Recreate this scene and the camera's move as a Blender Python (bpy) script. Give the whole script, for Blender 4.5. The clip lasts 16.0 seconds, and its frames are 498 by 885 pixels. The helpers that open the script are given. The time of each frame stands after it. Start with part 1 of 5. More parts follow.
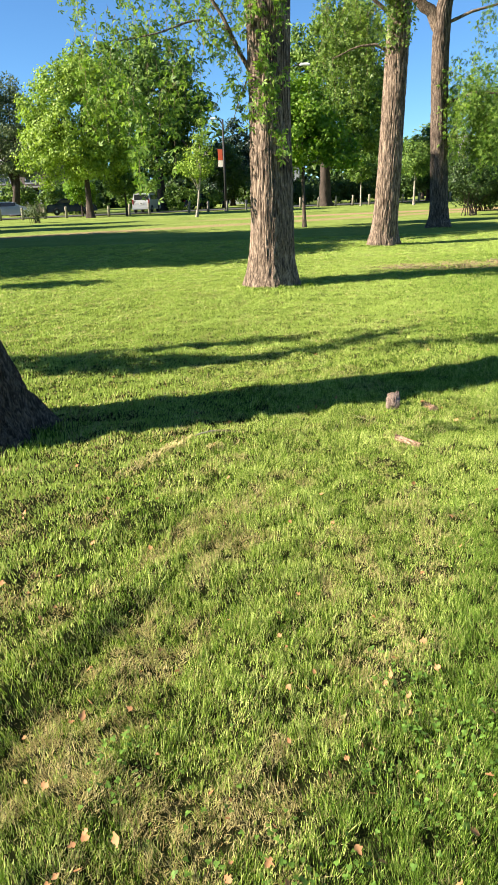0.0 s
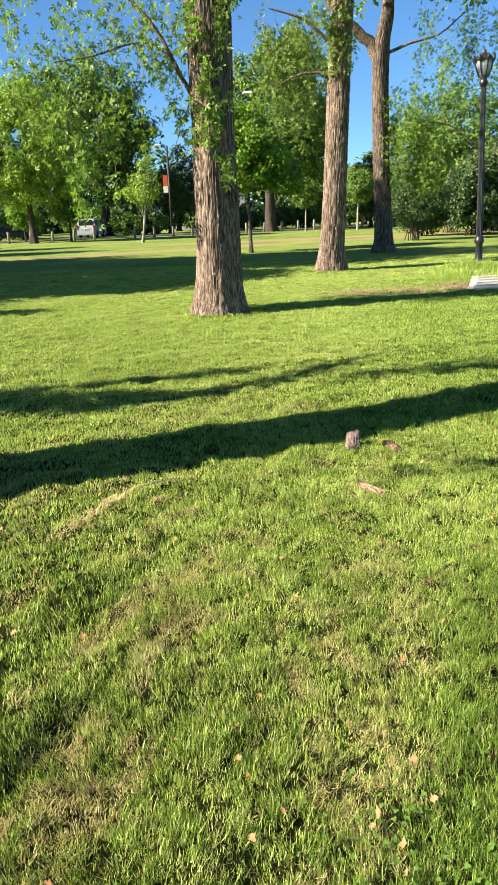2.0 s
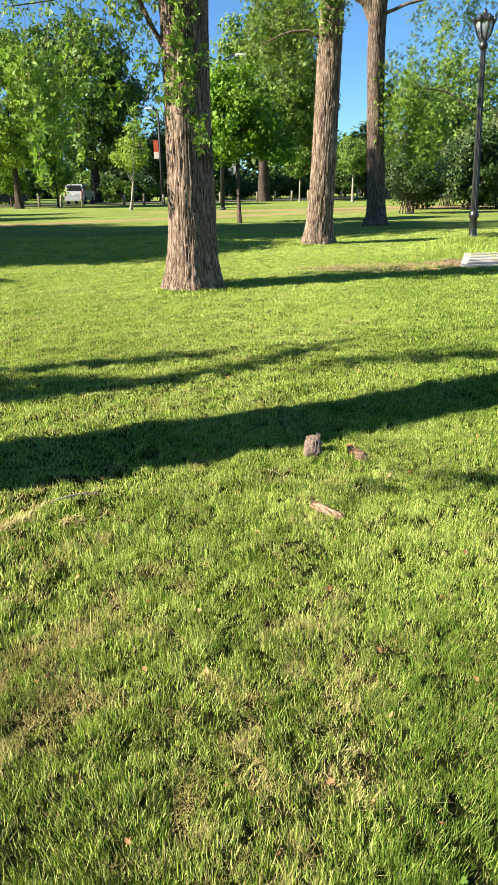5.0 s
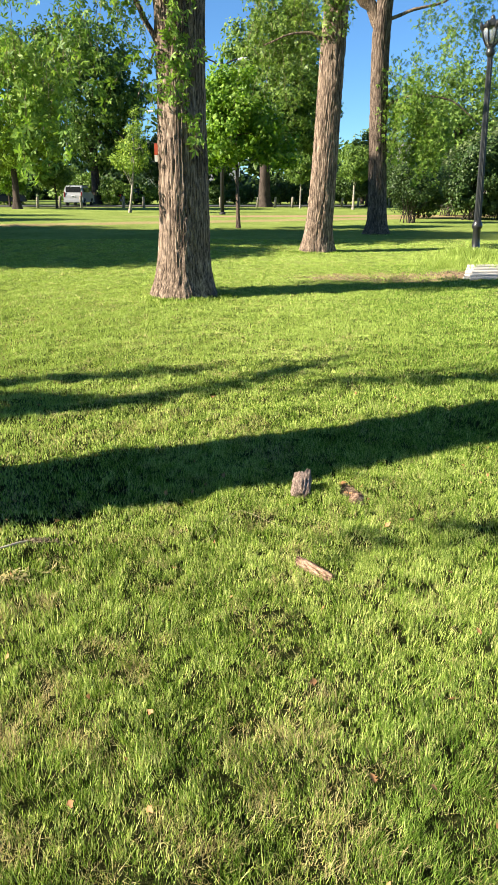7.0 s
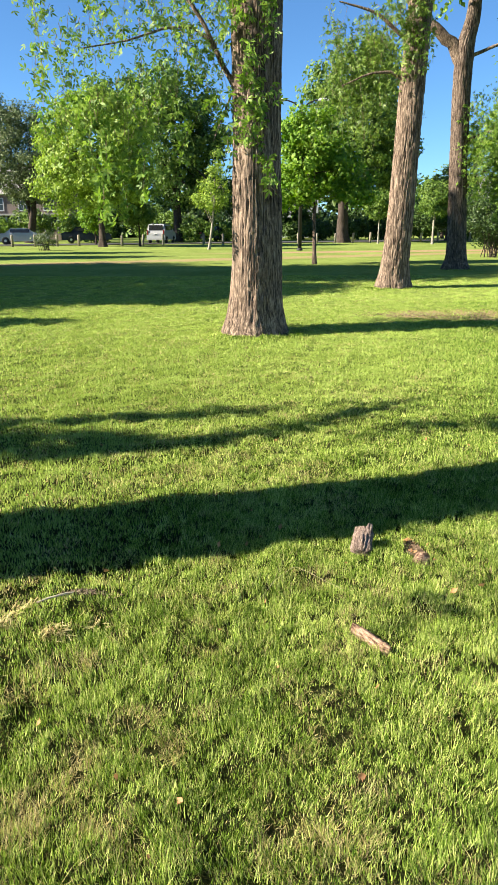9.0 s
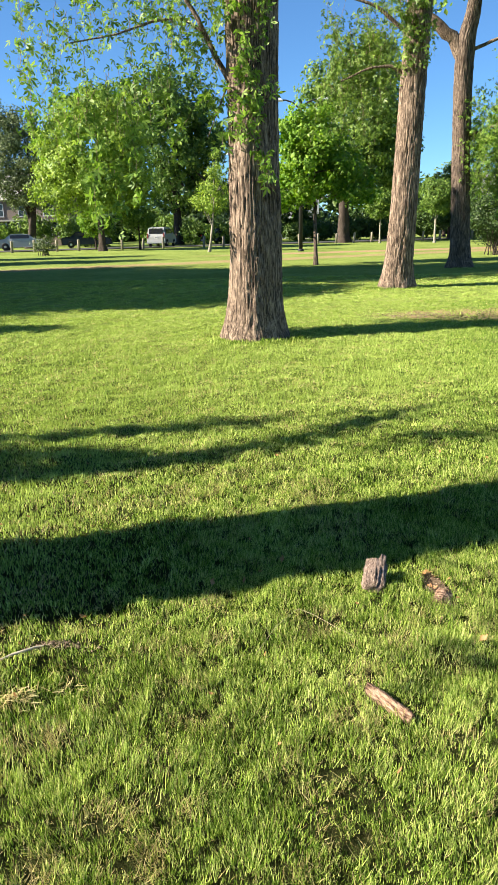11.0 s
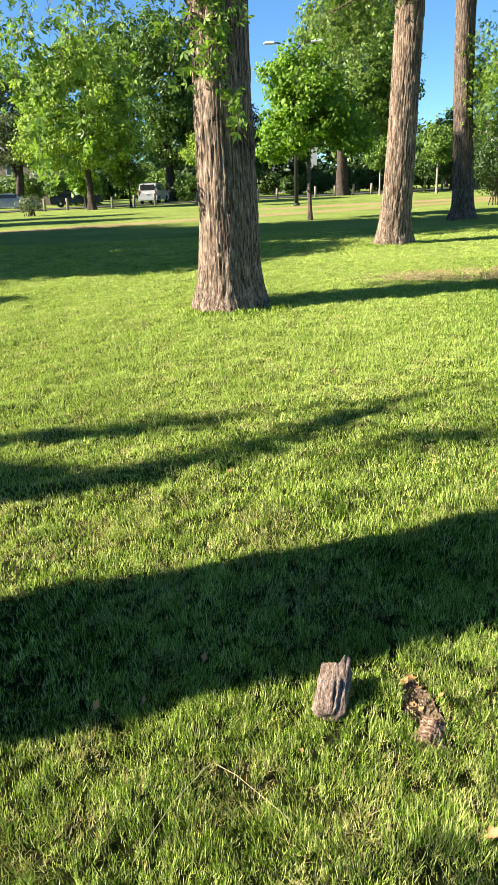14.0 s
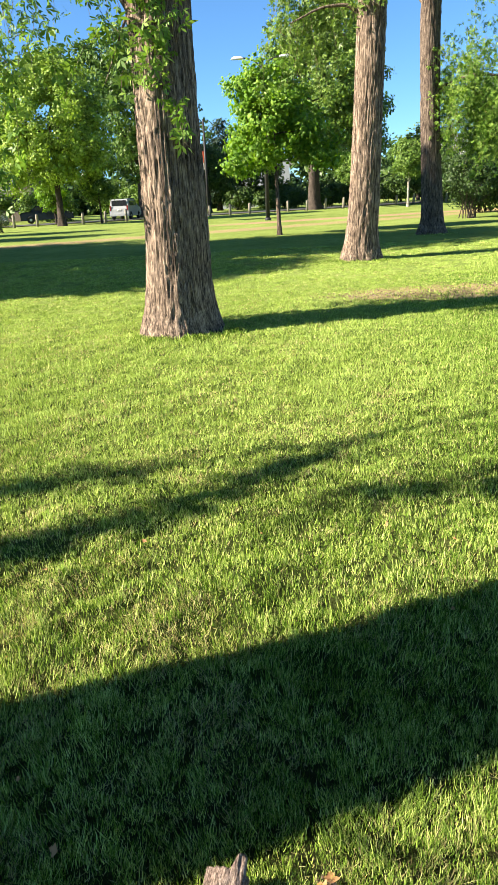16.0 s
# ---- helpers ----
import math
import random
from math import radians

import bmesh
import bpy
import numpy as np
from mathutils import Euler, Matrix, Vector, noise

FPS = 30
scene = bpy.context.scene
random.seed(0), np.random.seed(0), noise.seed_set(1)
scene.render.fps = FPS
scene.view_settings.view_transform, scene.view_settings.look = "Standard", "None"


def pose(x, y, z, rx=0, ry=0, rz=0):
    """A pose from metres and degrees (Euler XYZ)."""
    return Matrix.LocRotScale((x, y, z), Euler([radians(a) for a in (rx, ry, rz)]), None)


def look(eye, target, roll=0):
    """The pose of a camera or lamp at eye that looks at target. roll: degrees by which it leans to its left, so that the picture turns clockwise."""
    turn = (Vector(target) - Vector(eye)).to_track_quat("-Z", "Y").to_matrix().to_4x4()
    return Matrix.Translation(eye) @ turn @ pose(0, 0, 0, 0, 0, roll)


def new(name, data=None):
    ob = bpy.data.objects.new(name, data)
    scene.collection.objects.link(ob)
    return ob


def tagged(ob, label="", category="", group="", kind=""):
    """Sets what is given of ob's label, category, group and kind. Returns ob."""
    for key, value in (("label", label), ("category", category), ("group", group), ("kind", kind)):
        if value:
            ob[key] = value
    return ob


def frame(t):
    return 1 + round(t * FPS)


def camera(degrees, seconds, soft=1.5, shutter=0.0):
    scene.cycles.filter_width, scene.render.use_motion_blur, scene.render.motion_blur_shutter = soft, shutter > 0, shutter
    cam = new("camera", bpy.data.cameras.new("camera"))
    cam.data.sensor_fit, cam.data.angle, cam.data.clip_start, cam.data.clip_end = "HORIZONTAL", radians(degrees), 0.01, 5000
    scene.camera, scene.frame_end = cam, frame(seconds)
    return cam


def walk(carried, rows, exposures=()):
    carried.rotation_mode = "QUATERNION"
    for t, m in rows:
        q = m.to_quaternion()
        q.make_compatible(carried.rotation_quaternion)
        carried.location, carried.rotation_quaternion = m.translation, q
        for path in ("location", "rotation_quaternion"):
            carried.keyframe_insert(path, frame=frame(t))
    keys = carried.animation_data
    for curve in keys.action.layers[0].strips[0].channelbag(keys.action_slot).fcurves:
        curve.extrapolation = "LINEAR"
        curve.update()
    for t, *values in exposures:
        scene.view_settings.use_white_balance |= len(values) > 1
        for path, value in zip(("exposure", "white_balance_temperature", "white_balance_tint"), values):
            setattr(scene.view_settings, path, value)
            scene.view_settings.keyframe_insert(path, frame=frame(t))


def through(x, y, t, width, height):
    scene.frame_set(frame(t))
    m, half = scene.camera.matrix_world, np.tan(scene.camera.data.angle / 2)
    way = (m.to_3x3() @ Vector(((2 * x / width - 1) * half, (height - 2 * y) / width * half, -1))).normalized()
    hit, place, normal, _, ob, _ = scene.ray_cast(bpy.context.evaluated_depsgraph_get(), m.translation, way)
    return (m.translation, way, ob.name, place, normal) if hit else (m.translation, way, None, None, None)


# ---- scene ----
cam = camera(40.0, 16.0)
PATH = [
    (0, (0.039, -0.314, 1.515), (0.044, 1.57, 0.843), -2.1),
    (0.5, (-0.006, -0.169, 1.522), (0.075, 1.709, 0.839), -3.1),
    (1, (-0.047, -0.086, 1.531), (0.148, 1.79, 0.866), -2.4),
    (1.5, (-0.026, -0.001, 1.524), (0.214, 1.876, 0.874), -1.0),
    (2, (0.065, 0.141, 1.527), (0.214, 2.039, 0.913), -2.1),
    (2.5, (0.168, 0.258, 1.508), (0.189, 2.16, 0.89), -4.0),
    (3, (0.242, 0.388, 1.486), (0.289, 2.274, 0.821), -3.1),
    (3.5, (0.281, 0.564, 1.512), (0.389, 2.445, 0.843), -1.0),
    (4, (0.315, 0.655, 1.506), (0.485, 2.525, 0.817), -0.1),
    (4.2, (0.326, 0.694, 1.503), (0.507, 2.56, 0.806), -0.0),
    (6.3, (0.555, 1.034, 1.475), (0.684, 2.912, 0.801), -2.3),
    (6.5, (0.557, 1.111, 1.47), (0.707, 2.985, 0.79), -1.5),
    (7, (0.546, 1.31, 1.484), (0.726, 3.184, 0.807), 0.4),
    (7.5, (0.544, 1.392, 1.487), (0.678, 3.27, 0.813), 1.1),
    (8, (0.554, 1.432, 1.508), (0.542, 3.324, 0.861), -0.2),
    (8.5, (0.594, 1.459, 1.528), (0.549, 3.366, 0.928), -0.2),
    (8.7, (0.612, 1.468, 1.526), (0.577, 3.379, 0.937), -0.1),
    (10.8, (0.698, 1.797, 1.486), (0.639, 3.709, 0.903), -1.5),
    (11, (0.669, 1.887, 1.494), (0.623, 3.8, 0.912), -1.3),
    (11.5, (0.659, 2.036, 1.497), (0.651, 3.941, 0.889), -0.6),
    (12, (0.684, 2.191, 1.462), (0.679, 4.08, 0.806), -0.7),
    (12.5, (0.755, 2.377, 1.481), (0.706, 4.265, 0.824), -1.9),
    (13, (0.832, 2.53, 1.454), (0.8, 4.413, 0.78), -3.5),
    (13.5, (0.882, 2.751, 1.465), (0.861, 4.628, 0.775), -4.2),
    (14, (0.979, 2.933, 1.476), (0.92, 4.808, 0.781), -2.6),
    (14.5, (1.107, 3.053, 1.49), (1.011, 4.928, 0.798), -1.0),
    (15, (1.185, 3.187, 1.468), (1.092, 5.06, 0.771), -1.8),
    (15.5, (1.228, 3.371, 1.457), (1.178, 5.253, 0.781), -3.9),
    (16, (1.262, 3.558, 1.484), (1.263, 5.445, 0.822), -3.0),
]
EXPOSURES = [(0, 1.93), (2, 1.9), (4, 1.92), (7, 1.93), (8.5, 1.97), (11, 1.97), (13, 2.04), (14, 2.08), (15, 2.12), (16, 2.15)]
walk(cam, [(t, look(eye, target, roll)) for t, eye, target, roll in PATH], EXPOSURES)

# ---- light ----
SUN_AZ = math.atan2(0.22, 1.0)          # the light travels to +x and a little to +y
SUN_EL = radians(31.0)
world = bpy.data.worlds.new("sky")
scene.world = world
world.use_nodes = True
wn, wl = world.node_tree.nodes, world.node_tree.links
sky = wn.new("ShaderNodeTexSky")
sky.sky_type, sky.sun_disc = "NISHITA", False
sky.sun_elevation = SUN_EL
sky.sun_rotation = math.atan2(-math.cos(SUN_AZ), -math.sin(SUN_AZ))
sky.air_density, sky.dust_density, sky.ozone_density, sky.altitude = 1.0, 0.0, 4.0, 1500
wb = wn.new("ShaderNodeMix")
wb.data_type, wb.blend_type = "RGBA", "MULTIPLY"
wb.inputs[0].default_value, wb.inputs[7].default_value = 1.0, (0.66, 0.93, 1.1, 1)
wl.new(sky.outputs[0], wb.inputs[6])
wl.new(wb.outputs[2], wn["Background"].inputs[0])
wn["Background"].inputs[1].default_value = 0.045
sun = new("sun", bpy.data.lights.new("sun", "SUN"))
sun.data.energy, sun.data.angle, sun.data.color = 5.0, radians(0.55), (1.0, 0.90, 0.74)
sun.matrix_world = look((-20, -5, 12), (-20 + math.cos(SUN_AZ) * math.cos(SUN_EL), -5 + math.sin(SUN_AZ) * math.cos(SUN_EL), 12 - math.sin(SUN_EL)))

# ---- small tools ----
LATTICE = np.random.RandomState(7).rand(64, 64, 64)


def vnoise(p):
    """Smooth value noise, 0 to 1, at an (n, 3) array of points."""
    p = np.asarray(p, float)
    i = np.floor(p).astype(int)
    f = p - i
    f = f * f * (3 - 2 * f)
    i &= 63
    j = (i + 1) & 63
    x0, y0, z0, x1, y1, z1 = i[:, 0], i[:, 1], i[:, 2], j[:, 0], j[:, 1], j[:, 2]
    fx, fy, fz = f.T
    a = LATTICE[x0, y0, z0] * (1 - fx) + LATTICE[x1, y0, z0] * fx
    b = LATTICE[x0, y1, z0] * (1 - fx) + LATTICE[x1, y1, z0] * fx
    c = LATTICE[x0, y0, z1] * (1 - fx) + LATTICE[x1, y0, z1] * fx
    d = LATTICE[x0, y1, z1] * (1 - fx) + LATTICE[x1, y1, z1] * fx
    return (a * (1 - fy) + b * fy) * (1 - fz) + (c * (1 - fy) + d * fy) * fz


def rows_noise(x, y, along, across, o):
    """Noise drawn out along the direction in which the lawn was raked."""
    u, v = x * .53 + y * .85, x * .85 - y * .53
    return vnoise(np.stack([u * along, v * across, 0 * u + o], -1).reshape(-1, 3)).reshape(np.shape(x))


def tussocks(x, y):
    """Low ridges and tufty bumps of the turf, stronger towards -x."""
    fade = np.interp(y, [-2, 0, 14, 26, 45], [.6, 1, 1, .7, 0])
    side = np.interp(x - .15 * y, [-1.2, .6], [1.0, .6])
    raked = np.interp(y, [.6, 1.0, 2.6, 3.4], [0, 1, 1, 0]) * np.interp(x, [-2, -1.4, -.1, .5], [0, 1, 1, 0])
    fade_rake = .05 * raked * (rows_noise(x, y, 1.5, 8.5, 77.1) - .5)
    bumps = vnoise(np.stack([x * 6.8, y * 6.8, 0 * x + 12.7], -1).reshape(-1, 3)).reshape(np.shape(x))
    small = vnoise(np.stack([x * 13, y * 13, 0 * x + 18.7], -1).reshape(-1, 3)).reshape(np.shape(x))
    return fade_rake + fade * (side * .036 * (rows_noise(x, y, 2.2, 5.2, 40.3) - .5) + np.interp(y, [3, 6], [.038, .05]) * (bumps - .5) + .018 * (small - .5))


def ground_z(x, y):
    """Height of the lawn."""
    x, y = np.asarray(x, float), np.asarray(y, float)
    z = np.interp(y, [-50, 7, 12, 20, 30, 60, 95, 130, 2000], [0, 0, .13, .235, .26, .5, .78, .95, 1.0])
    p = np.stack([x * .9, y * .9, 0 * x + 3.3], -1).reshape(-1, 3)
    q = np.stack([x * 3.1, y * 3.1, 0 * x + 9.3], -1).reshape(-1, 3)
    n = (vnoise(p) - .5) * .022 + (vnoise(q) - .5) * .015
    return z + n.reshape(x.shape) + tussocks(x, y)


def gz(x, y):
    return float(ground_z(np.array([x]), np.array([y]))[0])


def mesh_of(name, verts, faces, material, smooth=True):
    """A mesh from an (n, 3) array and an (m, k) array of k-sided faces, or a list of such arrays."""
    groups = faces if isinstance(faces, list) else [faces]
    me = bpy.data.meshes.new(name)
    verts = np.ascontiguousarray(verts, dtype=np.float32)
    me.vertices.add(len(verts))
    me.vertices.foreach_set("co", verts.ravel())
    loops = np.concatenate([g.ravel() for g in groups]).astype(np.int32)
    sizes = np.concatenate([np.full(len(g), g.shape[1]) for g in groups]).astype(np.int32)
    starts = np.concatenate([[0], np.cumsum(sizes)[:-1]]).astype(np.int32)
    me.loops.add(len(loops))
    me.loops.foreach_set("vertex_index", loops)
    me.polygons.add(len(sizes))
    me.polygons.foreach_set("loop_start", starts)
    me.polygons.foreach_set("use_smooth", np.full(len(sizes), smooth))
    me.update(calc_edges=True)
    me.validate()
    me.materials.append(material)
    return me


def thing(name, x, y, z, label, category, group="", kind=""):
    """An empty at the base of a thing, that carries its parts."""
    ob = new(name)
    ob.empty_display_size = 0.1
    ob.matrix_world = pose(x, y, z)
    return tagged(ob, label, category, group, kind)


def part(name, me, parent, label="", bevel=0.0):
    """A mesh as one part under a thing; its vertices are given in the thing's own frame."""
    if isinstance(me, tuple):
        bm, material = me
        if bevel:
            bmesh.ops.bevel(bm, geom=list(bm.edges), offset=bevel, segments=2, affect="EDGES", clamp_overlap=True)
        data = bpy.data.meshes.new(name)
        bm.to_mesh(data)
        bm.free()
        data.materials.append(material)
        me = data
    ob = new(name, me)
    ob.parent = parent
    return tagged(ob, label)


def box(sx, sy, sz, at=(0, 0, 0), turn=(0, 0, 0), taper=1.0):
    bm = bmesh.new()
    bmesh.ops.create_cube(bm, size=1)
    for v in bm.verts:
        k = taper if v.co.z > 0 else 1.0
        v.co = Vector((v.co.x * sx * k, v.co.y * sy * k, v.co.z * sz))
    bmesh.ops.transform(bm, matrix=pose(*at, *turn), verts=bm.verts)
    return bm


def rod(r0, r1, length, at=(0, 0, 0), turn=(0, 0, 0), n=16):
    bm = bmesh.new()
    bmesh.ops.create_cone(bm, cap_ends=True, segments=n, radius1=r0, radius2=r1, depth=length)
    bmesh.ops.translate(bm, vec=(0, 0, length / 2), verts=bm.verts)
    bmesh.ops.transform(bm, matrix=pose(*at, *turn), verts=bm.verts)
    for f in bm.faces:
        f.smooth = len(f.verts) == 4
    return bm


def lathe(profile, n=24, at=(0, 0, 0)):
    """A turned shape from (radius, height) pairs."""
    bm = bmesh.new()
    rings = []
    for r, z in profile:
        rings.append([bm.verts.new((at[0] + r * math.cos(2 * math.pi * i / n), at[1] + r * math.sin(2 * math.pi * i / n), at[2] + z)) for i in range(n)])
    for a, b in zip(rings, rings[1:]):
        for i in range(n):
            f = bm.faces.new((a[i], a[(i + 1) % n], b[(i + 1) % n], b[i]))
            f.smooth = True
    bm.faces.new(rings[0][::-1])
    bm.faces.new(rings[-1])
    return bm


def merged(*bms):
    out = bms[0]
    for b in bms[1:]:
        tmp = bpy.data.meshes.new("tmp")
        b.to_mesh(tmp)
        b.free()
        out.from_mesh(tmp)
        bpy.data.meshes.remove(tmp)
    return out


# ---- materials ----
def material(name, rough=0.8, metal=0.0, spec=0.3):
    m = bpy.data.materials.new(name)
    m.use_nodes = True
    b = m.node_tree.nodes["Principled BSDF"]
    b.inputs["Roughness"].default_value, b.inputs["Metallic"].default_value = rough, metal
    b.inputs["Specular IOR Level"].default_value = spec
    return m, m.node_tree.nodes, m.node_tree.links, b


def ramp(nodes, stops):
    r = nodes.new("ShaderNodeValToRGB")
    e = r.color_ramp.elements
    while len(e) < len(stops):
        e.new(0.5)
    for k, (p, c) in zip(e, stops):
        k.position, k.color = p, (*c, 1)
    return r


def noise_node(nodes, links, scale, detail=4, rough=0.6, vector=None):
    n = nodes.new("ShaderNodeTexNoise")
    n.inputs["Scale"].default_value, n.inputs["Detail"].default_value, n.inputs["Roughness"].default_value = scale, detail, rough
    if vector is not None:
        links.new(vector, n.inputs["Vector"])
    return n


def maths(nodes, links, op, a, b):
    n = nodes.new("ShaderNodeMath")
    n.operation = op
    for k, v in enumerate((a, b)):
        if isinstance(v, (int, float)):
            n.inputs[k].default_value = v
        else:
            links.new(v, n.inputs[k])
    return n.outputs[0]


def mixed(nodes, links, fac, a, b):
    n = nodes.new("ShaderNodeMix")
    n.data_type = "RGBA"
    for sock, v in ((n.inputs[0], fac), (n.inputs[6], a), (n.inputs[7], b)):
        if isinstance(v, (int, float)):
            sock.default_value = v
        elif isinstance(v, tuple):
            sock.default_value = (*v, 1)
        else:
            links.new(v, sock)
    return n.outputs[2]


def plain(name, c0, c1, scale=8.0, rough=0.7, metal=0.0, bump=0.2, spec=0.3):
    """A surface of two close tones with grain at two scales."""
    m, n, l, b = material(name, rough, metal, spec)
    co = n.new("ShaderNodeTexCoord").outputs["Object"]
    a, f = noise_node(n, l, scale, 5, 0.6, co), noise_node(n, l, scale * 9, 3, 0.6, co)
    v = maths(n, l, "ADD", maths(n, l, "MULTIPLY", a.outputs[0], 0.65), maths(n, l, "MULTIPLY", f.outputs[0], 0.35))
    r = ramp(n, [(0.3, c0), (0.7, c1)])
    l.new(v, r.inputs[0])
    l.new(r.outputs[0], b.inputs["Base Color"])
    if bump:
        k = n.new("ShaderNodeBump")
        k.inputs["Strength"].default_value, k.inputs["Distance"].default_value = bump, 0.01
        l.new(v, k.inputs["Height"])
        l.new(k.outputs[0], b.inputs["Normal"])
    return m


def leaf_material(name, tones, patch=0.6, through=0.45, gloss=0.45, clump=0.0, spec=0.22, lo=0.15, hi=0.85):
    """Leaves and blades: a tone for each one, patches over them, light through them."""
    m, n, l, b = material(name, gloss, 0, spec)
    island = n.new("ShaderNodeNewGeometry")
    p = noise_node(n, l, patch, 3, 0.6, island.outputs["Position"])
    if clump:
        c = noise_node(n, l, clump, 2, 0.5, island.outputs["Position"])
        tone = maths(n, l, "ADD", maths(n, l, "MULTIPLY", p.outputs[0], 0.5), maths(n, l, "MULTIPLY", c.outputs[0], 0.5))
        tone = maths(n, l, "ADD", maths(n, l, "MULTIPLY", maths(n, l, "SUBTRACT", tone, 0.5), 1.7), 0.5)
    else:
        tone = p.outputs[0]
    v = maths(n, l, "ADD", maths(n, l, "MULTIPLY", island.outputs["Random Per Island"], 0.6), maths(n, l, "MULTIPLY", tone, 0.4))
    r = ramp(n, [(lo + (hi - lo) * i / (len(tones) - 1), c) for i, c in enumerate(tones)])
    l.new(v, r.inputs[0])
    l.new(r.outputs[0], b.inputs["Base Color"])
    t = n.new("ShaderNodeBsdfTranslucent")
    hue = n.new("ShaderNodeHueSaturation")
    hue.inputs["Saturation"].default_value, hue.inputs["Value"].default_value = 1.1, 1.3
    l.new(r.outputs[0], hue.inputs["Color"])
    l.new(hue.outputs[0], t.inputs["Color"])
    mix = n.new("ShaderNodeMixShader")
    mix.inputs[0].default_value = through
    l.new(b.outputs[0], mix.inputs[1])
    l.new(t.outputs[0], mix.inputs[2])
    l.new(mix.outputs[0], n["Material Output"].inputs["Surface"])
    return m


def bark_material(name, dark, mid, light, scale=1.0, grain=(1, 1, 0.08)):
    """Furrowed bark: long streaks up the trunk, fine grain across them."""
    m, n, l, b = material(name, 0.92, 0, 0.15)
    co = n.new("ShaderNodeTexCoord").outputs["Object"]
    mp = n.new("ShaderNodeMapping")
    mp.inputs["Scale"].default_value = grain
    l.new(co, mp.inputs["Vector"])
    streak = noise_node(n, l, 34 * scale, 6, 0.7, mp.outputs[0])
    fine = noise_node(n, l, 90 * scale, 4, 0.7, mp.outputs[0])
    wide = noise_node(n, l, 2.2 * scale, 5, 0.65, co)
    v = maths(n, l, "ADD", maths(n, l, "MULTIPLY", streak.outputs[0], 0.55), maths(n, l, "MULTIPLY", fine.outputs[0], 0.45))
    r = ramp(n, [(0.4, dark), (0.49, mid), (0.6, light)])
    l.new(v, r.inputs[0])
    tint = ramp(n, [(0.33, (0.55, 0.52, 0.49)), (0.47, (0.86, 0.84, 0.81)), (0.65, (1.0, 0.98, 0.95))])
    l.new(wide.outputs[0], tint.inputs[0])
    mul = n.new("ShaderNodeMix")
    mul.data_type, mul.blend_type = "RGBA", "MULTIPLY"
    mul.inputs[0].default_value = 1.0
    l.new(r.outputs[0], mul.inputs[6])
    l.new(tint.outputs[0], mul.inputs[7])
    l.new(mul.outputs[2], b.inputs["Base Color"])
    k = n.new("ShaderNodeBump")
    k.inputs["Strength"].default_value, k.inputs["Distance"].default_value = 1.0, 0.02
    l.new(v, k.inputs["Height"])
    l.new(k.outputs[0], b.inputs["Normal"])
    return m


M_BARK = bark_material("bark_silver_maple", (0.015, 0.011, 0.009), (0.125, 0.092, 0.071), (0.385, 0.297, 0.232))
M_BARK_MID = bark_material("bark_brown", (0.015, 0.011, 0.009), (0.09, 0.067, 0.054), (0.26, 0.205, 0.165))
# shaded copy of the maple bark, the unlit side's darkness is in its colour
M_BARK_SHADE = bark_material("bark_shaded_side", (0.012, 0.009, 0.007), (0.055, 0.041, 0.032), (0.16, 0.125, 0.098))
M_BARK_DARK = bark_material("bark_dark", (0.02, 0.016, 0.014), (0.055, 0.043, 0.036), (0.1, 0.082, 0.07))
M_BARK_PALE = bark_material("bark_pale", (0.12, 0.11, 0.09), (0.26, 0.24, 0.2), (0.42, 0.4, 0.35))
M_TWIG = plain("twig_bark", (0.10, 0.07, 0.045), (0.22, 0.16, 0.1), 20)
M_LEAF = leaf_material("leaf_maple", [(0.058, 0.122, 0.018), (0.13, 0.22, 0.034), (0.26, 0.36, 0.074)], 1.5, 0.4)
M_LEAF_A = leaf_material("leaf_light_green", [(0.085, 0.148, 0.02), (0.19, 0.285, 0.038), (0.33, 0.43, 0.075)], 0.5, 0.33)
M_LEAF_O = leaf_material("leaf_olive_green", [(0.045, 0.09, 0.015), (0.115, 0.185, 0.032), (0.215, 0.3, 0.06)], 0.5, 0.32)
M_LEAF_B = leaf_material("leaf_deep_green", [(0.022, 0.05, 0.011), (0.05, 0.094, 0.018), (0.1, 0.155, 0.034)], 0.5, 0.22)
# the far hedge's shade under the crowns is put into this leaf colour
M_LEAF_D = leaf_material("leaf_shade_dark", [(0.012, 0.03, 0.008), (0.03, 0.06, 0.013), (0.065, 0.105, 0.026)], 0.5, 0.18)
M_LEAF_E = leaf_material("leaf_strong_green", [(0.03, 0.068, 0.013), (0.07, 0.13, 0.022), (0.14, 0.21, 0.042)], 0.5, 0.26)
M_LEAF_C = leaf_material("leaf_mid_green", [(0.045, 0.092, 0.015), (0.1, 0.17, 0.028), (0.19, 0.275, 0.052)], 0.5, 0.3)
M_LEAF_Y = leaf_material("leaf_fresh_green", [(0.06, 0.135, 0.013), (0.135, 0.25, 0.024), (0.24, 0.36, 0.048)], 0.8, 0.4)
M_LEAF_G = leaf_material("leaf_grey_green", [(0.04, 0.062, 0.024), (0.085, 0.118, 0.044), (0.165, 0.2, 0.085)], 0.5, 0.25)
M_NEEDLE = leaf_material("needle_dark", [(0.008, 0.02, 0.012), (0.015, 0.035, 0.018), (0.03, 0.055, 0.025)], 0.5, 0.1)


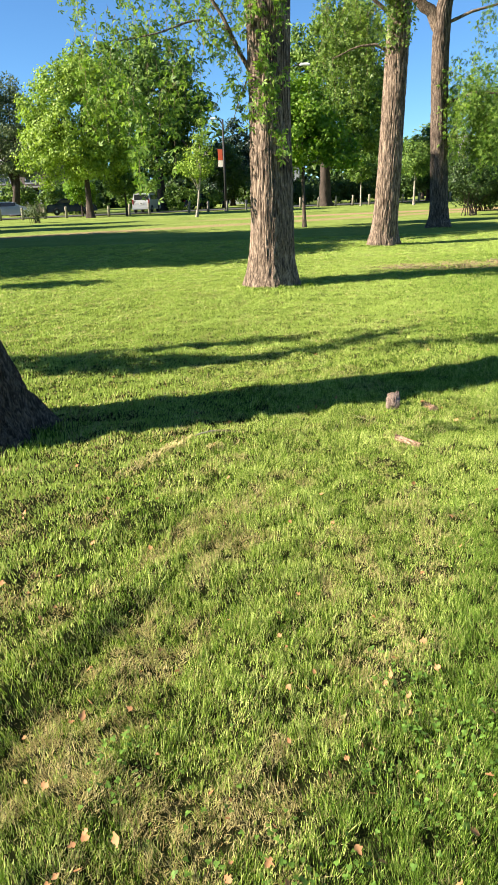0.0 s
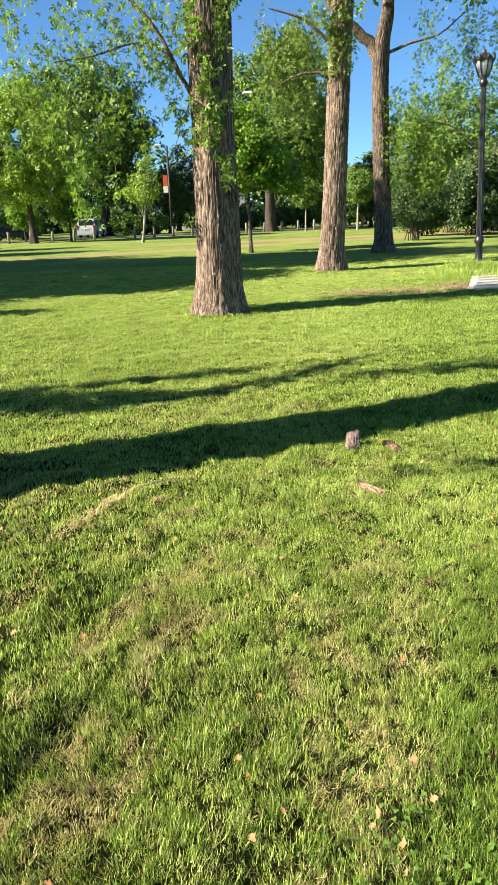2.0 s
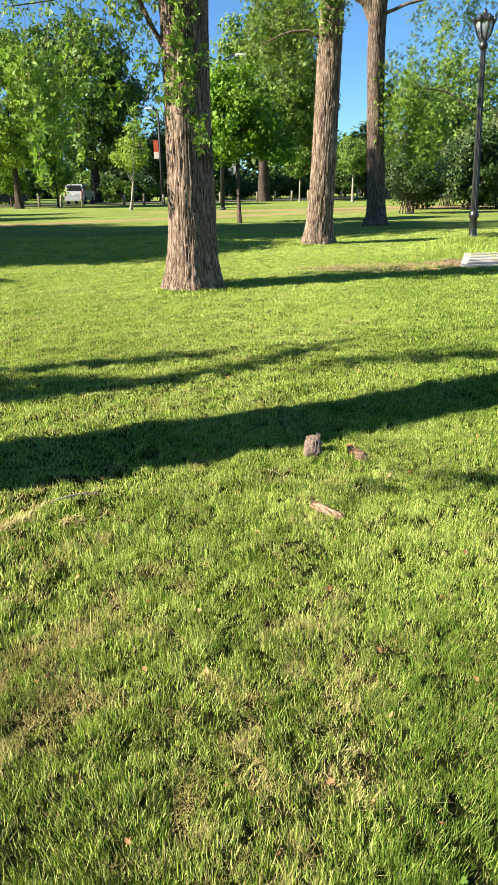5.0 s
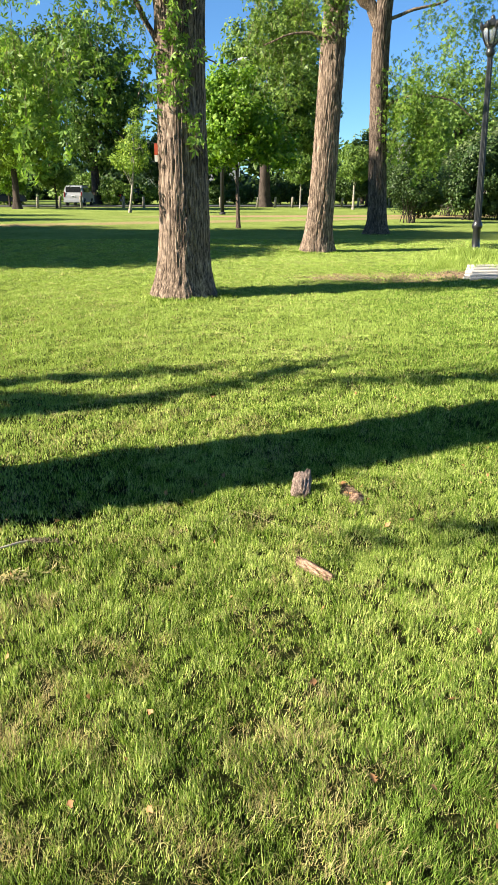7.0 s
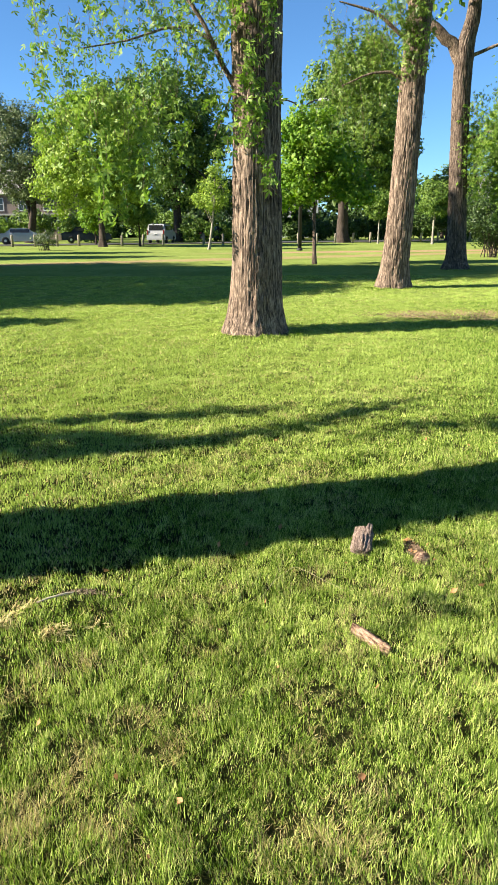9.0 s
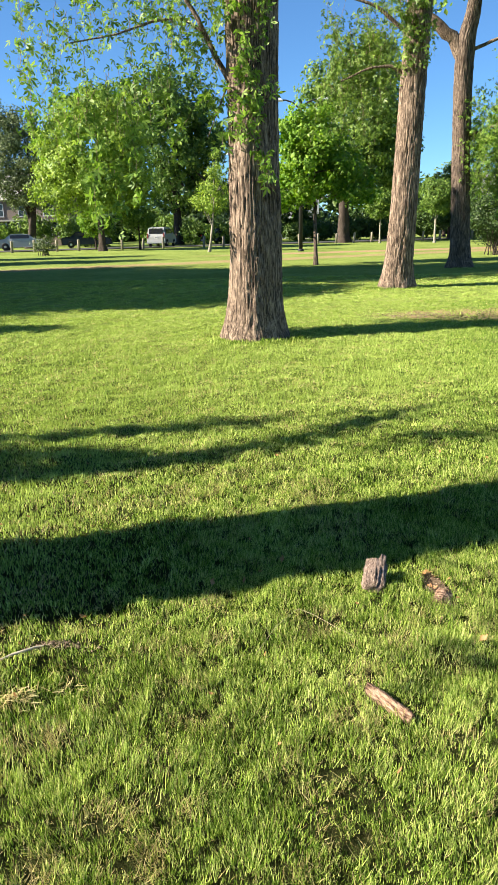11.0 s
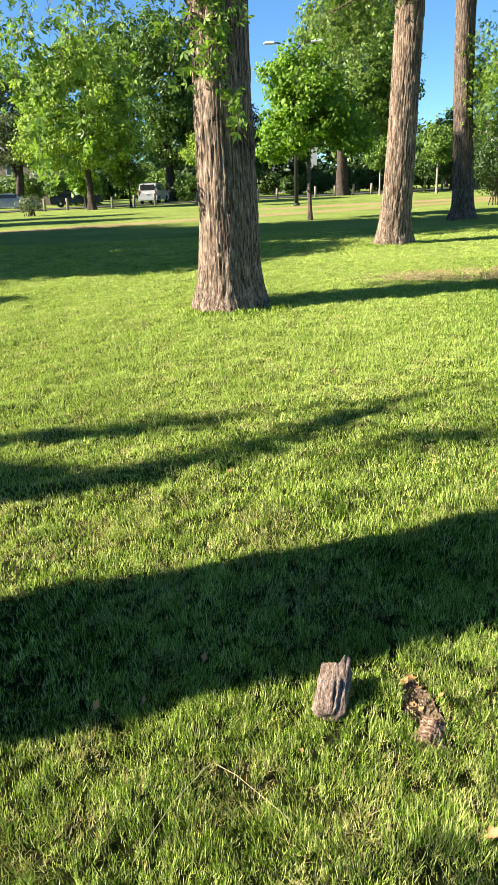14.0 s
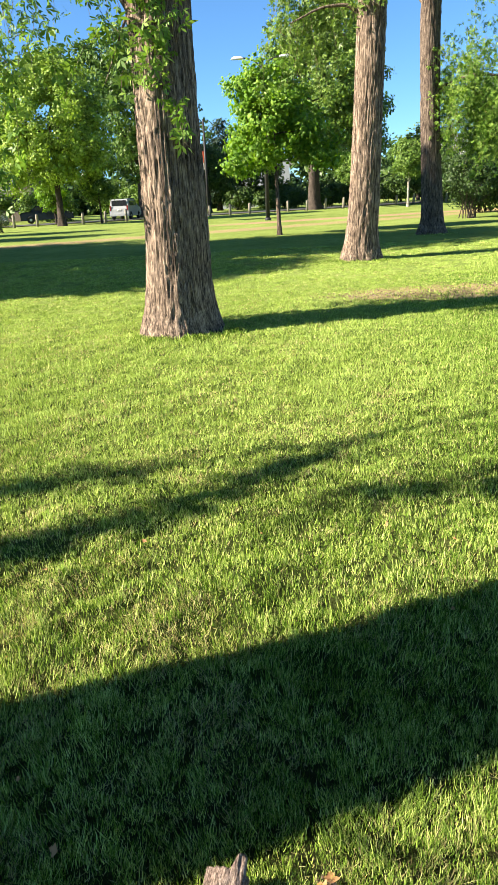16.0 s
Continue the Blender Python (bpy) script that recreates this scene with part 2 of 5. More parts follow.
def lawn_material():
    """The sheet under the blades: shade-darkened turf litter and soil close by, mown green in the mass, bare dirt in
    worn places.
    """
    m, n, l, b = material("lawn_ground", 0.95, 0, 0.02)
    pos = n.new("ShaderNodeNewGeometry").outputs["Position"]
    wide, mid, fine = noise_node(n, l, 0.35, 4, 0.6, pos), noise_node(n, l, 4, 5, 0.7, pos), noise_node(n, l, 45, 4, 0.75, pos)
    v = maths(n, l, "ADD", maths(n, l, "MULTIPLY", wide.outputs[0], 0.3), maths(n, l, "ADD", maths(n, l, "MULTIPLY", mid.outputs[0], 0.35), maths(n, l, "MULTIPLY", fine.outputs[0], 0.35)))
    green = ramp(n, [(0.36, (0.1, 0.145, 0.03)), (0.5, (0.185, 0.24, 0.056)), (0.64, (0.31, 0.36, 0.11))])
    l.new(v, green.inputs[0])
    # near-black tones put the shade between the blades into the sheet
    shaded_thatch = ramp(n, [(0.36, (0.009, 0.011, 0.004)), (0.54, (0.024, 0.028, 0.009)), (0.7, (0.075, 0.066, 0.027))])
    l.new(v, shaded_thatch.inputs[0])
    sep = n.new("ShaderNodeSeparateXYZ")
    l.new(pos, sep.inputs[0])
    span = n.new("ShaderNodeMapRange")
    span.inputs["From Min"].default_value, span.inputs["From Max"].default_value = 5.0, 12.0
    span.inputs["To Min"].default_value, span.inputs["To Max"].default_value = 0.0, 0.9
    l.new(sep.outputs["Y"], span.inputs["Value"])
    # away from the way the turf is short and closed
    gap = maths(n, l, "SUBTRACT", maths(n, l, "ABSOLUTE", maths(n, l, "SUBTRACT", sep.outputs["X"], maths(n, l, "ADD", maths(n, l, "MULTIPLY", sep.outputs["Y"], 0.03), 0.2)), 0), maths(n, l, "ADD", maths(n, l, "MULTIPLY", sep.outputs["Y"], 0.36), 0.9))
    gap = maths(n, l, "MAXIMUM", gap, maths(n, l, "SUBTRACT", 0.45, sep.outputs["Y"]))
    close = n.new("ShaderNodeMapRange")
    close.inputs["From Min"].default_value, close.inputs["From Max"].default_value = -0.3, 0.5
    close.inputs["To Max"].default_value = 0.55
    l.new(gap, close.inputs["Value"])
    col = mixed(n, l, maths(n, l, "MAXIMUM", span.outputs[0], close.outputs[0]), shaded_thatch.outputs[0], green.outputs[0])
    dirt = ramp(n, [(0.35, (0.19, 0.12, 0.07)), (0.65, (0.42, 0.29, 0.175))])
    l.new(fine.outputs[0], dirt.inputs[0])
    wob = maths(n, l, "MULTIPLY", maths(n, l, "SUBTRACT", mid.outputs[0], 0.5), 1.6)

    def patch(cx, cy, rx, ry):
        a = maths(n, l, "DIVIDE", maths(n, l, "SUBTRACT", sep.outputs["X"], cx), rx)
        c = maths(n, l, "DIVIDE", maths(n, l, "SUBTRACT", sep.outputs["Y"], cy), ry)
        d = maths(n, l, "SQRT", maths(n, l, "ADD", maths(n, l, "MULTIPLY", a, a), maths(n, l, "MULTIPLY", c, c)), 0)
        d = maths(n, l, "ADD", d, wob)
        k = n.new("ShaderNodeMapRange")
        k.inputs["From Min"].default_value, k.inputs["From Max"].default_value = 1.15, 0.75
        l.new(d, k.inputs["Value"])
        return k.outputs[0]

    worn = maths(n, l, "MULTIPLY", patch(4.2, 13.4, 1.6, 0.75), 0.75)
    for q in (patch(5.9, 13.7, 0.9, 0.5), patch(6.4, 11.2, 1.0, 1.3), patch(7.4, 10.0, 1.1, 1.5), patch(4.5, 8.4, 0.35, 0.35)):
        worn = maths(n, l, "MAXIMUM", worn, q)
    # the trodden track across the lawn
    line = maths(n, l, "SUBTRACT", sep.outputs["Y"], maths(n, l, "ADD", maths(n, l, "MULTIPLY", sep.outputs["X"], 0.5), 35.6))
    k = n.new("ShaderNodeMapRange")
    k.inputs["From Min"].default_value, k.inputs["From Max"].default_value = 1.6, 0.9
    l.new(maths(n, l, "ADD", maths(n, l, "ABSOLUTE", line, 0), maths(n, l, "MULTIPLY", wob, 2.2)), k.inputs["Value"])
    worn = maths(n, l, "MAXIMUM", worn, maths(n, l, "MULTIPLY", k.outputs[0], 0.7))
    # the bare path farther off
    line = maths(n, l, "SUBTRACT", sep.outputs["Y"], maths(n, l, "ADD", maths(n, l, "MULTIPLY", sep.outputs["X"], 0.2), 43.1))
    k = n.new("ShaderNodeMapRange")
    k.inputs["From Min"].default_value, k.inputs["From Max"].default_value = 1.7, 0.8
    l.new(maths(n, l, "ADD", maths(n, l, "ABSOLUTE", line, 0), maths(n, l, "MULTIPLY", wob, 1.2)), k.inputs["Value"])
    start = n.new("ShaderNodeMapRange")
    start.inputs["From Min"].default_value, start.inputs["From Max"].default_value = -4.0, 3.0
    l.new(sep.outputs["X"], start.inputs["Value"])
    worn = maths(n, l, "MAXIMUM", worn, maths(n, l, "MULTIPLY", k.outputs[0], start.outputs[0]))
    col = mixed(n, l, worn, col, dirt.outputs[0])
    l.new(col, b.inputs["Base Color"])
    bp = n.new("ShaderNodeBump")
    bp.inputs["Strength"].default_value, bp.inputs["Distance"].default_value = 0.9, 0.06
    l.new(v, bp.inputs["Height"])
    l.new(bp.outputs[0], b.inputs["Normal"])
    return m


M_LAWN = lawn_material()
# palest tone stands in for sun glints on blades, as spec is near zero
M_GRASS = leaf_material("grass_blade", [(0.026, 0.06, 0.006), (0.098, 0.178, 0.018), (0.285, 0.4, 0.06), (0.62, 0.69, 0.23)], 1.1, 0.16, 0.6, 9.0, 0.02, 0.25, 0.75)
M_MOWN = leaf_material("mown_grass_blade", [(0.125, 0.185, 0.034), (0.232, 0.315, 0.062), (0.33, 0.42, 0.1), (0.425, 0.51, 0.155)], 1.1, 0.22, 0.6, 9.0, 0.04)
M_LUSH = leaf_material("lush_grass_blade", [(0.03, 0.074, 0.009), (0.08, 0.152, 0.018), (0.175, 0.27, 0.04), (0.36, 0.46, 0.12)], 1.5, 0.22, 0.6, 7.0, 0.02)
M_DRY = leaf_material("dry_grass", [(0.2, 0.15, 0.06), (0.42, 0.36, 0.16), (0.6, 0.52, 0.27)], 3, 0.25, 0.7, 0.0, 0.05)
M_CLOVER = leaf_material("clover", [(0.06, 0.12, 0.018), (0.11, 0.2, 0.032), (0.17, 0.29, 0.055)], 3, 0.35)
M_DEAD = leaf_material("dead_leaf", [(0.17, 0.07, 0.03), (0.36, 0.18, 0.08), (0.5, 0.3, 0.15)], 30, 0.2, 0.7)
M_IRON = plain("painted_iron", (0.008, 0.009, 0.01), (0.02, 0.021, 0.022), 14, 0.35, 0.0, 0.1, 0.5)
M_GREYPOLE = plain("weathered_pole", (0.012, 0.012, 0.013), (0.026, 0.026, 0.027), 6, 0.6)
M_CONC = plain("pale_concrete", (0.3, 0.28, 0.25), (0.5, 0.475, 0.43), 5, 0.85, 0, 0.5)
M_POST = plain("weathered_post_wood", (0.15, 0.13, 0.1), (0.34, 0.3, 0.24), 9, 0.85, 0, 0.5)
M_WOOD = bark_material("weathered_wood", (0.04, 0.03, 0.025), (0.23, 0.168, 0.138), (0.56, 0.44, 0.365), 4.5, (1, 0.16, 1))
M_REDWOOD = bark_material("reddish_bark", (0.05, 0.027, 0.018), (0.27, 0.17, 0.118), (0.58, 0.41, 0.3), 2.0, (0.2, 1, 1))
M_SILVER = plain("silver_paint", (0.36, 0.37, 0.39), (0.42, 0.43, 0.45), 2, 0.28, 0.3, 0, 0.5)
M_DARKPAINT = plain("dark_blue_paint", (0.012, 0.016, 0.03), (0.02, 0.026, 0.045), 2, 0.25, 0.2, 0, 0.5)
M_TINT = plain("tinted_glass", (0.012, 0.014, 0.016), (0.02, 0.022, 0.025), 2, 0.06, 0, 0, 0.6)
M_TYRE = plain("tyre_rubber", (0.015, 0.015, 0.015), (0.03, 0.03, 0.03), 20, 0.9)
M_RED = plain("red_lens", (0.14, 0.01, 0.01), (0.2, 0.018, 0.015), 5, 0.2, 0, 0, 0.5)
M_CHROME = plain("bright_metal", (0.5, 0.5, 0.5), (0.6, 0.6, 0.6), 5, 0.3, 0.9, 0, 0.5)
M_PLATE = plain("plate_white", (0.6, 0.6, 0.58), (0.7, 0.7, 0.68), 5, 0.5)
M_ASPHALT = plain("asphalt", (0.04, 0.04, 0.04), (0.075, 0.073, 0.07), 3, 0.9, 0, 0.5)
M_SIDING = plain("white_siding", (0.26, 0.28, 0.31), (0.36, 0.38, 0.4), 2, 0.7)
M_BRICKW = plain("dark_brick_wall", (0.09, 0.075, 0.065), (0.19, 0.155, 0.135), 8, 0.9)
M_ROOF = plain("grey_shingles", (0.2, 0.19, 0.19), (0.34, 0.33, 0.32), 4, 0.9, 0, 0.5)
M_TAN = plain("tan_brick", (0.4, 0.3, 0.17), (0.56, 0.44, 0.27), 3, 0.9)
M_BANNER_R = plain("banner_red", (0.4, 0.06, 0.025), (0.52, 0.1, 0.04), 3, 0.7)
M_BANNER_W = plain("banner_cream", (0.6, 0.55, 0.45), (0.72, 0.67, 0.56), 3, 0.7)
M_LIGHTHEAD = plain("pale_metal", (0.55, 0.56, 0.57), (0.68, 0.69, 0.7), 3, 0.4, 0.2)
M_GLOBE, _n, _l, _b = material("ribbed_globe_glass", 0.25, 0, 0.5)
_b.inputs["Base Color"].default_value = (0.5, 0.51, 0.5, 1)
_b.inputs["Transmission Weight"].default_value = 0.7

# ---- the ground, one sheet to the horizon ----
gx = np.concatenate([[-1500, -700, -300, -150, -90], np.arange(-60, -8, 2.0), np.arange(-8, -3.5, 0.2), np.arange(-3.5, 6.5, 0.06), np.arange(6.5, 10, .2), np.arange(10, 60, 2.0), [70, 90, 150, 300, 700, 1500]])
gy = np.concatenate([[-1500, -600, -200, -80, -40, -20, -10, -6], np.arange(-3, 0.2, 0.2), np.arange(0.2, 13, 0.06), np.arange(13, 16, .2), np.arange(16, 40, 1.0), np.arange(40, 130, 3.0), [140, 180, 260, 400, 800, 1500]])
GX, GY = np.meshgrid(gx, gy)
GZ = ground_z(GX, GY)
hole = np.exp(-(((GX - 1.41) / 0.12) ** 2 + ((GY - 4.56) / 0.22) ** 2))
GZ = GZ - 0.05 * hole - 0.016 * np.exp(-((GY - 3) / 7) ** 4)
ids = np.arange(GX.size).reshape(GX.shape)
quads = np.stack([ids[:-1, :-1], ids[:-1, 1:], ids[1:, 1:], ids[1:, :-1]], -1).reshape(-1, 4)
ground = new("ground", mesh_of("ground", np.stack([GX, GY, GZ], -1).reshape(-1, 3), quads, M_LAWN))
tagged(ground, "mown park lawn with worn dirt patches and a trodden track", "lawn", kind="structure")


def strip(name, y_of_x, width, x0, x1, lift, material):
    """A long flat strip of ground cover along a line across the park."""
    xs = np.arange(x0, x1, 2.0)
    v, step = [], 5
    for x in xs:
        for k in range(step):
            y = y_of_x(x) + width * k / (step - 1)
            v.append((x, y, float(np.interp(y, [30, 60, 95, 130, 2000], [.26, .5, .78, .95, 1.0])) + lift))
    i = np.arange(len(v)).reshape(len(xs), step)
    q = np.stack([i[:-1, :-1], i[1:, :-1], i[1:, 1:], i[:-1, 1:]], -1).reshape(-1, 4)
    return new(name, mesh_of(name, np.array(v), q, material))


tagged(strip("road", lambda x: 66.3 + 0.3 * x, 5.0, -80, 80, 0.06, M_ASPHALT), "grey asphalt park road behind the posts", "road", kind="structure")


# ---- trees ----
def tube(points, radii, n=8):
    """A tapered round tube along points: vertices and quads."""
    P = np.array(points, float)
    T = np.gradient(P, axis=0)
    T /= np.linalg.norm(T, axis=1)[:, None] + 1e-9
    ref = np.where(np.abs(T[:, 2:3]) > 0.9, [[1., 0, 0]], [[0, 0, 1.]])
    U = np.cross(T, ref)
    U /= np.linalg.norm(U, axis=1)[:, None] + 1e-9
    V = np.cross(T, U)
    a = np.linspace(0, 2 * np.pi, n, endpoint=False)
    ring = P[:, None, :] + np.array(radii)[:, None, None] * (U[:, None, :] * np.cos(a)[None, :, None] + V[:, None, :] * np.sin(a)[None, :, None])
    i = np.arange(len(P) * n).reshape(len(P), n)
    j = np.roll(i, -1, axis=1)
    q = np.stack([i[:-1], j[:-1], j[1:], i[1:]], -1).reshape(-1, 4)
    return ring.reshape(-1, 3), q


def joined(pieces):
    v, f, k = [], [], 0
    for a, b in pieces:
        v.append(a)
        f.append(b + k)
        k += len(a)
    return np.concatenate(v), np.concatenate(f)


def curve_pts(a, b, sag, n=9, wander=0.0, rng=None):
    """Points from a to b, bowed by the vector sag."""
    a, b, sag = np.array(a, float), np.array(b, float), np.array(sag, float)
    s = np.linspace(0, 1, n)[:, None]
    p = a + (b - a) * s + sag * (4 * s * (1 - s))
    if wander:
        p[1:] += rng.normal(0, wander, (n - 1, 3)) * s[1:]
    return p


def furrowed_trunk(stations, around, rings, depth, flare=0.35, lobes=5, seed=0, furrow=9.0):
    """A trunk along (x, y, z, radius) stations, with root flare and deep upright furrows in the bark."""
    st = np.array(stations, float)
    s = np.linspace(0, 1, len(st))
    u = np.linspace(0, 1, rings)
    c = np.stack([np.interp(u, s, st[:, k]) for k in range(4)], -1)
    for k in range(4):
        c[1:-1, k] = np.convolve(c[:, k], np.ones(9) / 9, "same")[1:-1] if rings > 40 else c[1:-1, k]
    e = 5
    for k in range(4):
        c[:e, k] = np.interp(u[:e], s, st[:, k])
        c[-e:, k] = np.interp(u[-e:], s, st[:, k])
    a = np.linspace(0, 2 * np.pi, around, endpoint=False)
    A, Z = np.meshgrid(a, c[:, 2])
    R = np.repeat(c[:, 3:4], around, 1)
    h = np.clip(1 - (Z - c[0, 2]) / 0.9, 0, 1)
    R = R * (1 + flare * h ** 2.2 * (0.8 + 0.2 * np.cos(lobes * A + seed)) + 0.05 * np.cos(3 * A + seed * 1.7 + Z * 0.5))
    mean = float(st[:3, 3].mean())
    q = lambda f, fz, o: np.stack([np.cos(A) * mean * f + o, np.sin(A) * mean * f + o * 1.3, Z * fz + o], -1).reshape(-1, 3)
    warp = (vnoise(q(2.5, 1.1, seed + 3)) - .5) * 0.5
    p1 = q(furrow * 1.6, furrow * 0.14, seed + 11)
    p1[:, 0] += warp * 6
    p2 = q(furrow * 3.2, furrow * 0.3, seed + 23)
    p2[:, 1] += warp * 9
    n3 = vnoise(q(furrow * 5.2, furrow * 0.6, seed + 31))
    n0 = vnoise(q(2.2, 0.7, seed + 41))
    plates = vnoise(q(furrow * 0.8, furrow * 0.3, seed + 53))
    crack = np.clip((1 - np.abs(2 * vnoise(p1) - 1) - .8) / .2, 0, 1)
    split = np.clip((1 - np.abs(2 * vnoise(p2) - 1) - .82) / .18, 0, 1)
    d = depth * (-.9 * crack - .65 * split + 1.0 * (n3 - .5) + 1.6 * (n0 - .5) + .5 * (plates - .5))
    R = R + d.reshape(R.shape)
    v = np.stack([c[:, 0:1] + np.cos(A) * R, c[:, 1:2] + np.sin(A) * R, Z], -1).reshape(-1, 3)
    i = np.arange(len(v)).reshape(rings, around)
    j = np.roll(i, -1, axis=1)
    f = np.stack([i[:-1], j[:-1], j[1:], i[1:]], -1).reshape(-1, 4)
    return v, f


def leaves(pos, size, rng, droop=0.3, width=0.36, facing=None):
    """Small folded leaves at the given points, turned outwards from their clump where facing is given: vertices and quads."""
    n = len(pos)
    d = rng.normal(0, 1, (n, 3))
    d[:, 2] -= droop * 1.5
    if facing is not None:
        q = facing + rng.normal(0, .42, (n, 3))
        q /= np.linalg.norm(q, axis=1)[:, None] + 1e-9
        d -= q * (d * q).sum(1)[:, None]
    d /= np.linalg.norm(d, axis=1)[:, None] + 1e-9
    b = np.cross(d, rng.normal(0, 1, (n, 3)) if facing is None else q)
    b /= np.linalg.norm(b, axis=1)[:, None] + 1e-9
    w = np.cross(d, b)
    L = (size * rng.uniform(0.65, 1.3, n))[:, None]
    mid = pos + d * L * 0.45
    v = np.stack([pos, mid + b * L * width + w * L * 0.1, pos + d * L, mid - b * L * width + w * L * 0.1], 1).reshape(-1, 3)
    return v, np.arange(4 * n).reshape(n, 4)


def lobed_leaves(pos, size, rng, droop=0.6):
    """Deeply cut leaves of three pointed lobes."""
    n = len(pos)
    d = rng.normal(0, 0.8, (n, 3))
    d[:, 2] -= droop
    d /= np.linalg.norm(d, axis=1)[:, None]
    b = np.cross(d, rng.normal(0, 1, (n, 3)))
    b /= np.linalg.norm(b, axis=1)[:, None] + 1e-9
    L = (size * rng.uniform(0.6, 1.3, n))[:, None]
    out = []
    for ang, k in ((0, 1.0), (0.85, 0.72), (-0.85, 0.72)):
        e = d * math.cos(ang) + b * math.sin(ang)
        s = b * math.cos(ang) - d * math.sin(ang)
        out.append(np.stack([pos, pos + e * L * k * 0.55 + s * L * 0.14, pos + e * L * k, pos + e * L * k * 0.55 - s * L * 0.14], 1))
    v = np.stack(out, 1).reshape(-1, 3)
    return v, np.arange(len(v)).reshape(-1, 4)


def crown_points(rng, blobs, n, clusters, spread, hollow=0.4):
    """Points in clumps that fill the outer part of a set of ellipsoids (x, y, z, rx, ry, rz)."""
    B = np.array(blobs, float)
    vol = B[:, 3] * B[:, 4] * B[:, 5]
    pick = rng.choice(len(B), clusters, p=vol / vol.sum())
    d = rng.normal(0, 1, (clusters, 3))
    d /= np.linalg.norm(d, axis=1)[:, None]
    rad = (hollow ** 3 + (1 - hollow ** 3) * rng.rand(clusters)) ** (1 / 3)
    C = B[pick, :3] + d * B[pick, 3:] * rad[:, None]
    sz = rng.uniform(0.5, 1.4, clusters)
    w = sz ** 2
    k = rng.choice(clusters, n, p=w / w.sum())
    e = rng.normal(0, 1, (n, 3))
    e /= np.linalg.norm(e, axis=1)[:, None]
    e *= rng.rand(n)[:, None] ** 0.5
    e[:, 2] *= 0.75
    out = e + .7 * d[k] * rad[k][:, None] + np.array([0, 0, .25])
    return C[k] + e * (spread * sz[k])[:, None], C, out / (np.linalg.norm(out, axis=1)[:, None] + 1e-9)


def grown_tree(name, x, y, height, r, trunk_h, blobs, n_leaves, leaf, spread, clusters, bark, leaf_mat, label, category="tree",
               seed=1, limbs=7, droop=0.3, lean=(0, 0), group=""):
    """A tree with a tapered trunk, limbs to its clumps and a crown of many leaves. Blobs are from its foot."""
    rng = np.random.RandomState(seed)
    z = gz(x, y) - 0.05
    t = thing(name, x, y, z, label, category, group)
    top = trunk_h + (height - trunk_h) * 0.45
    st = [(0, 0, 0, r * 1.25), (lean[0] * .2, lean[1] * .2, trunk_h * .3, r), (lean[0] * .6, lean[1] * .6, trunk_h, r * .8), (lean[0], lean[1], top, r * .25)]
    v, f = furrowed_trunk(st, 28, 40, r * 0.08, 0.4, 5, seed, 5.0 / max(r, .05) * 0.3)
    part("trunk", mesh_of("trunk", v, f, bark), t)
    pts, C, out = crown_points(rng, blobs, n_leaves, clusters, spread)
    for k in rng.choice(len(C), min(limbs, len(C)), replace=False):
        h = rng.uniform(trunk_h * 0.75, top * 0.9)
        q = np.clip((h) / top, 0, 1)
        a = np.array([lean[0] * q, lean[1] * q, h])
        p = curve_pts(a, C[k], (0, 0, rng.uniform(-.1, .5)), 7, 0.08, rng)
        v, f = tube(p, np.linspace(r * 0.38, r * 0.07, 7), 7)
        part("limb", mesh_of("limb", v, f, bark), t)
    v, f = leaves(pts, np.full(len(pts), leaf), rng, droop, .36, out)
    tagged(part("crown", mesh_of("crown", v, f, leaf_mat, False), t), kind="stuff")
    return t


def hanging_sprays(rng, starts, lengths, leaf, per_metre, sway=0.12, twig_r=0.004, jitter=0.05):
    """Twigs that hang from the starts, with leaves all along: (twig mesh arrays, leaf points)."""
    tw, lp = [], []
    for s, L in zip(starts, lengths):
        s = np.array(s, float)
        side = rng.normal(0, sway, 3)
        n = 7
        u = np.linspace(0, 1, n)[:, None]
        p = s + u * np.array([side[0], side[1], 0]) * 2 * L + u * u * np.array([0, 0, -L]) * 0.6 + u * np.array([0, 0, -L]) * 0.4
        p[1:] += rng.normal(0, 0.02, (n - 1, 3))
        tw.append(tube(p, np.linspace(twig_r, twig_r * 0.4, n), 4))
        m = max(3, int(L * per_metre))
        w = rng.rand(m) ** 0.7 * (n - 1)
        i = np.minimum(w.astype(int), n - 2)
        g = (w - i)[:, None]
        lp.append(p[i] * (1 - g) + p[i + 1] * g + rng.normal(0, jitter, (m, 3)))
    return joined(tw), np.concatenate(lp)


def limb_part(t, pts, radii, bark, n=10):
    v, f = tube(pts, radii, n)
    return part("limb", mesh_of("limb", v, f, bark), t)


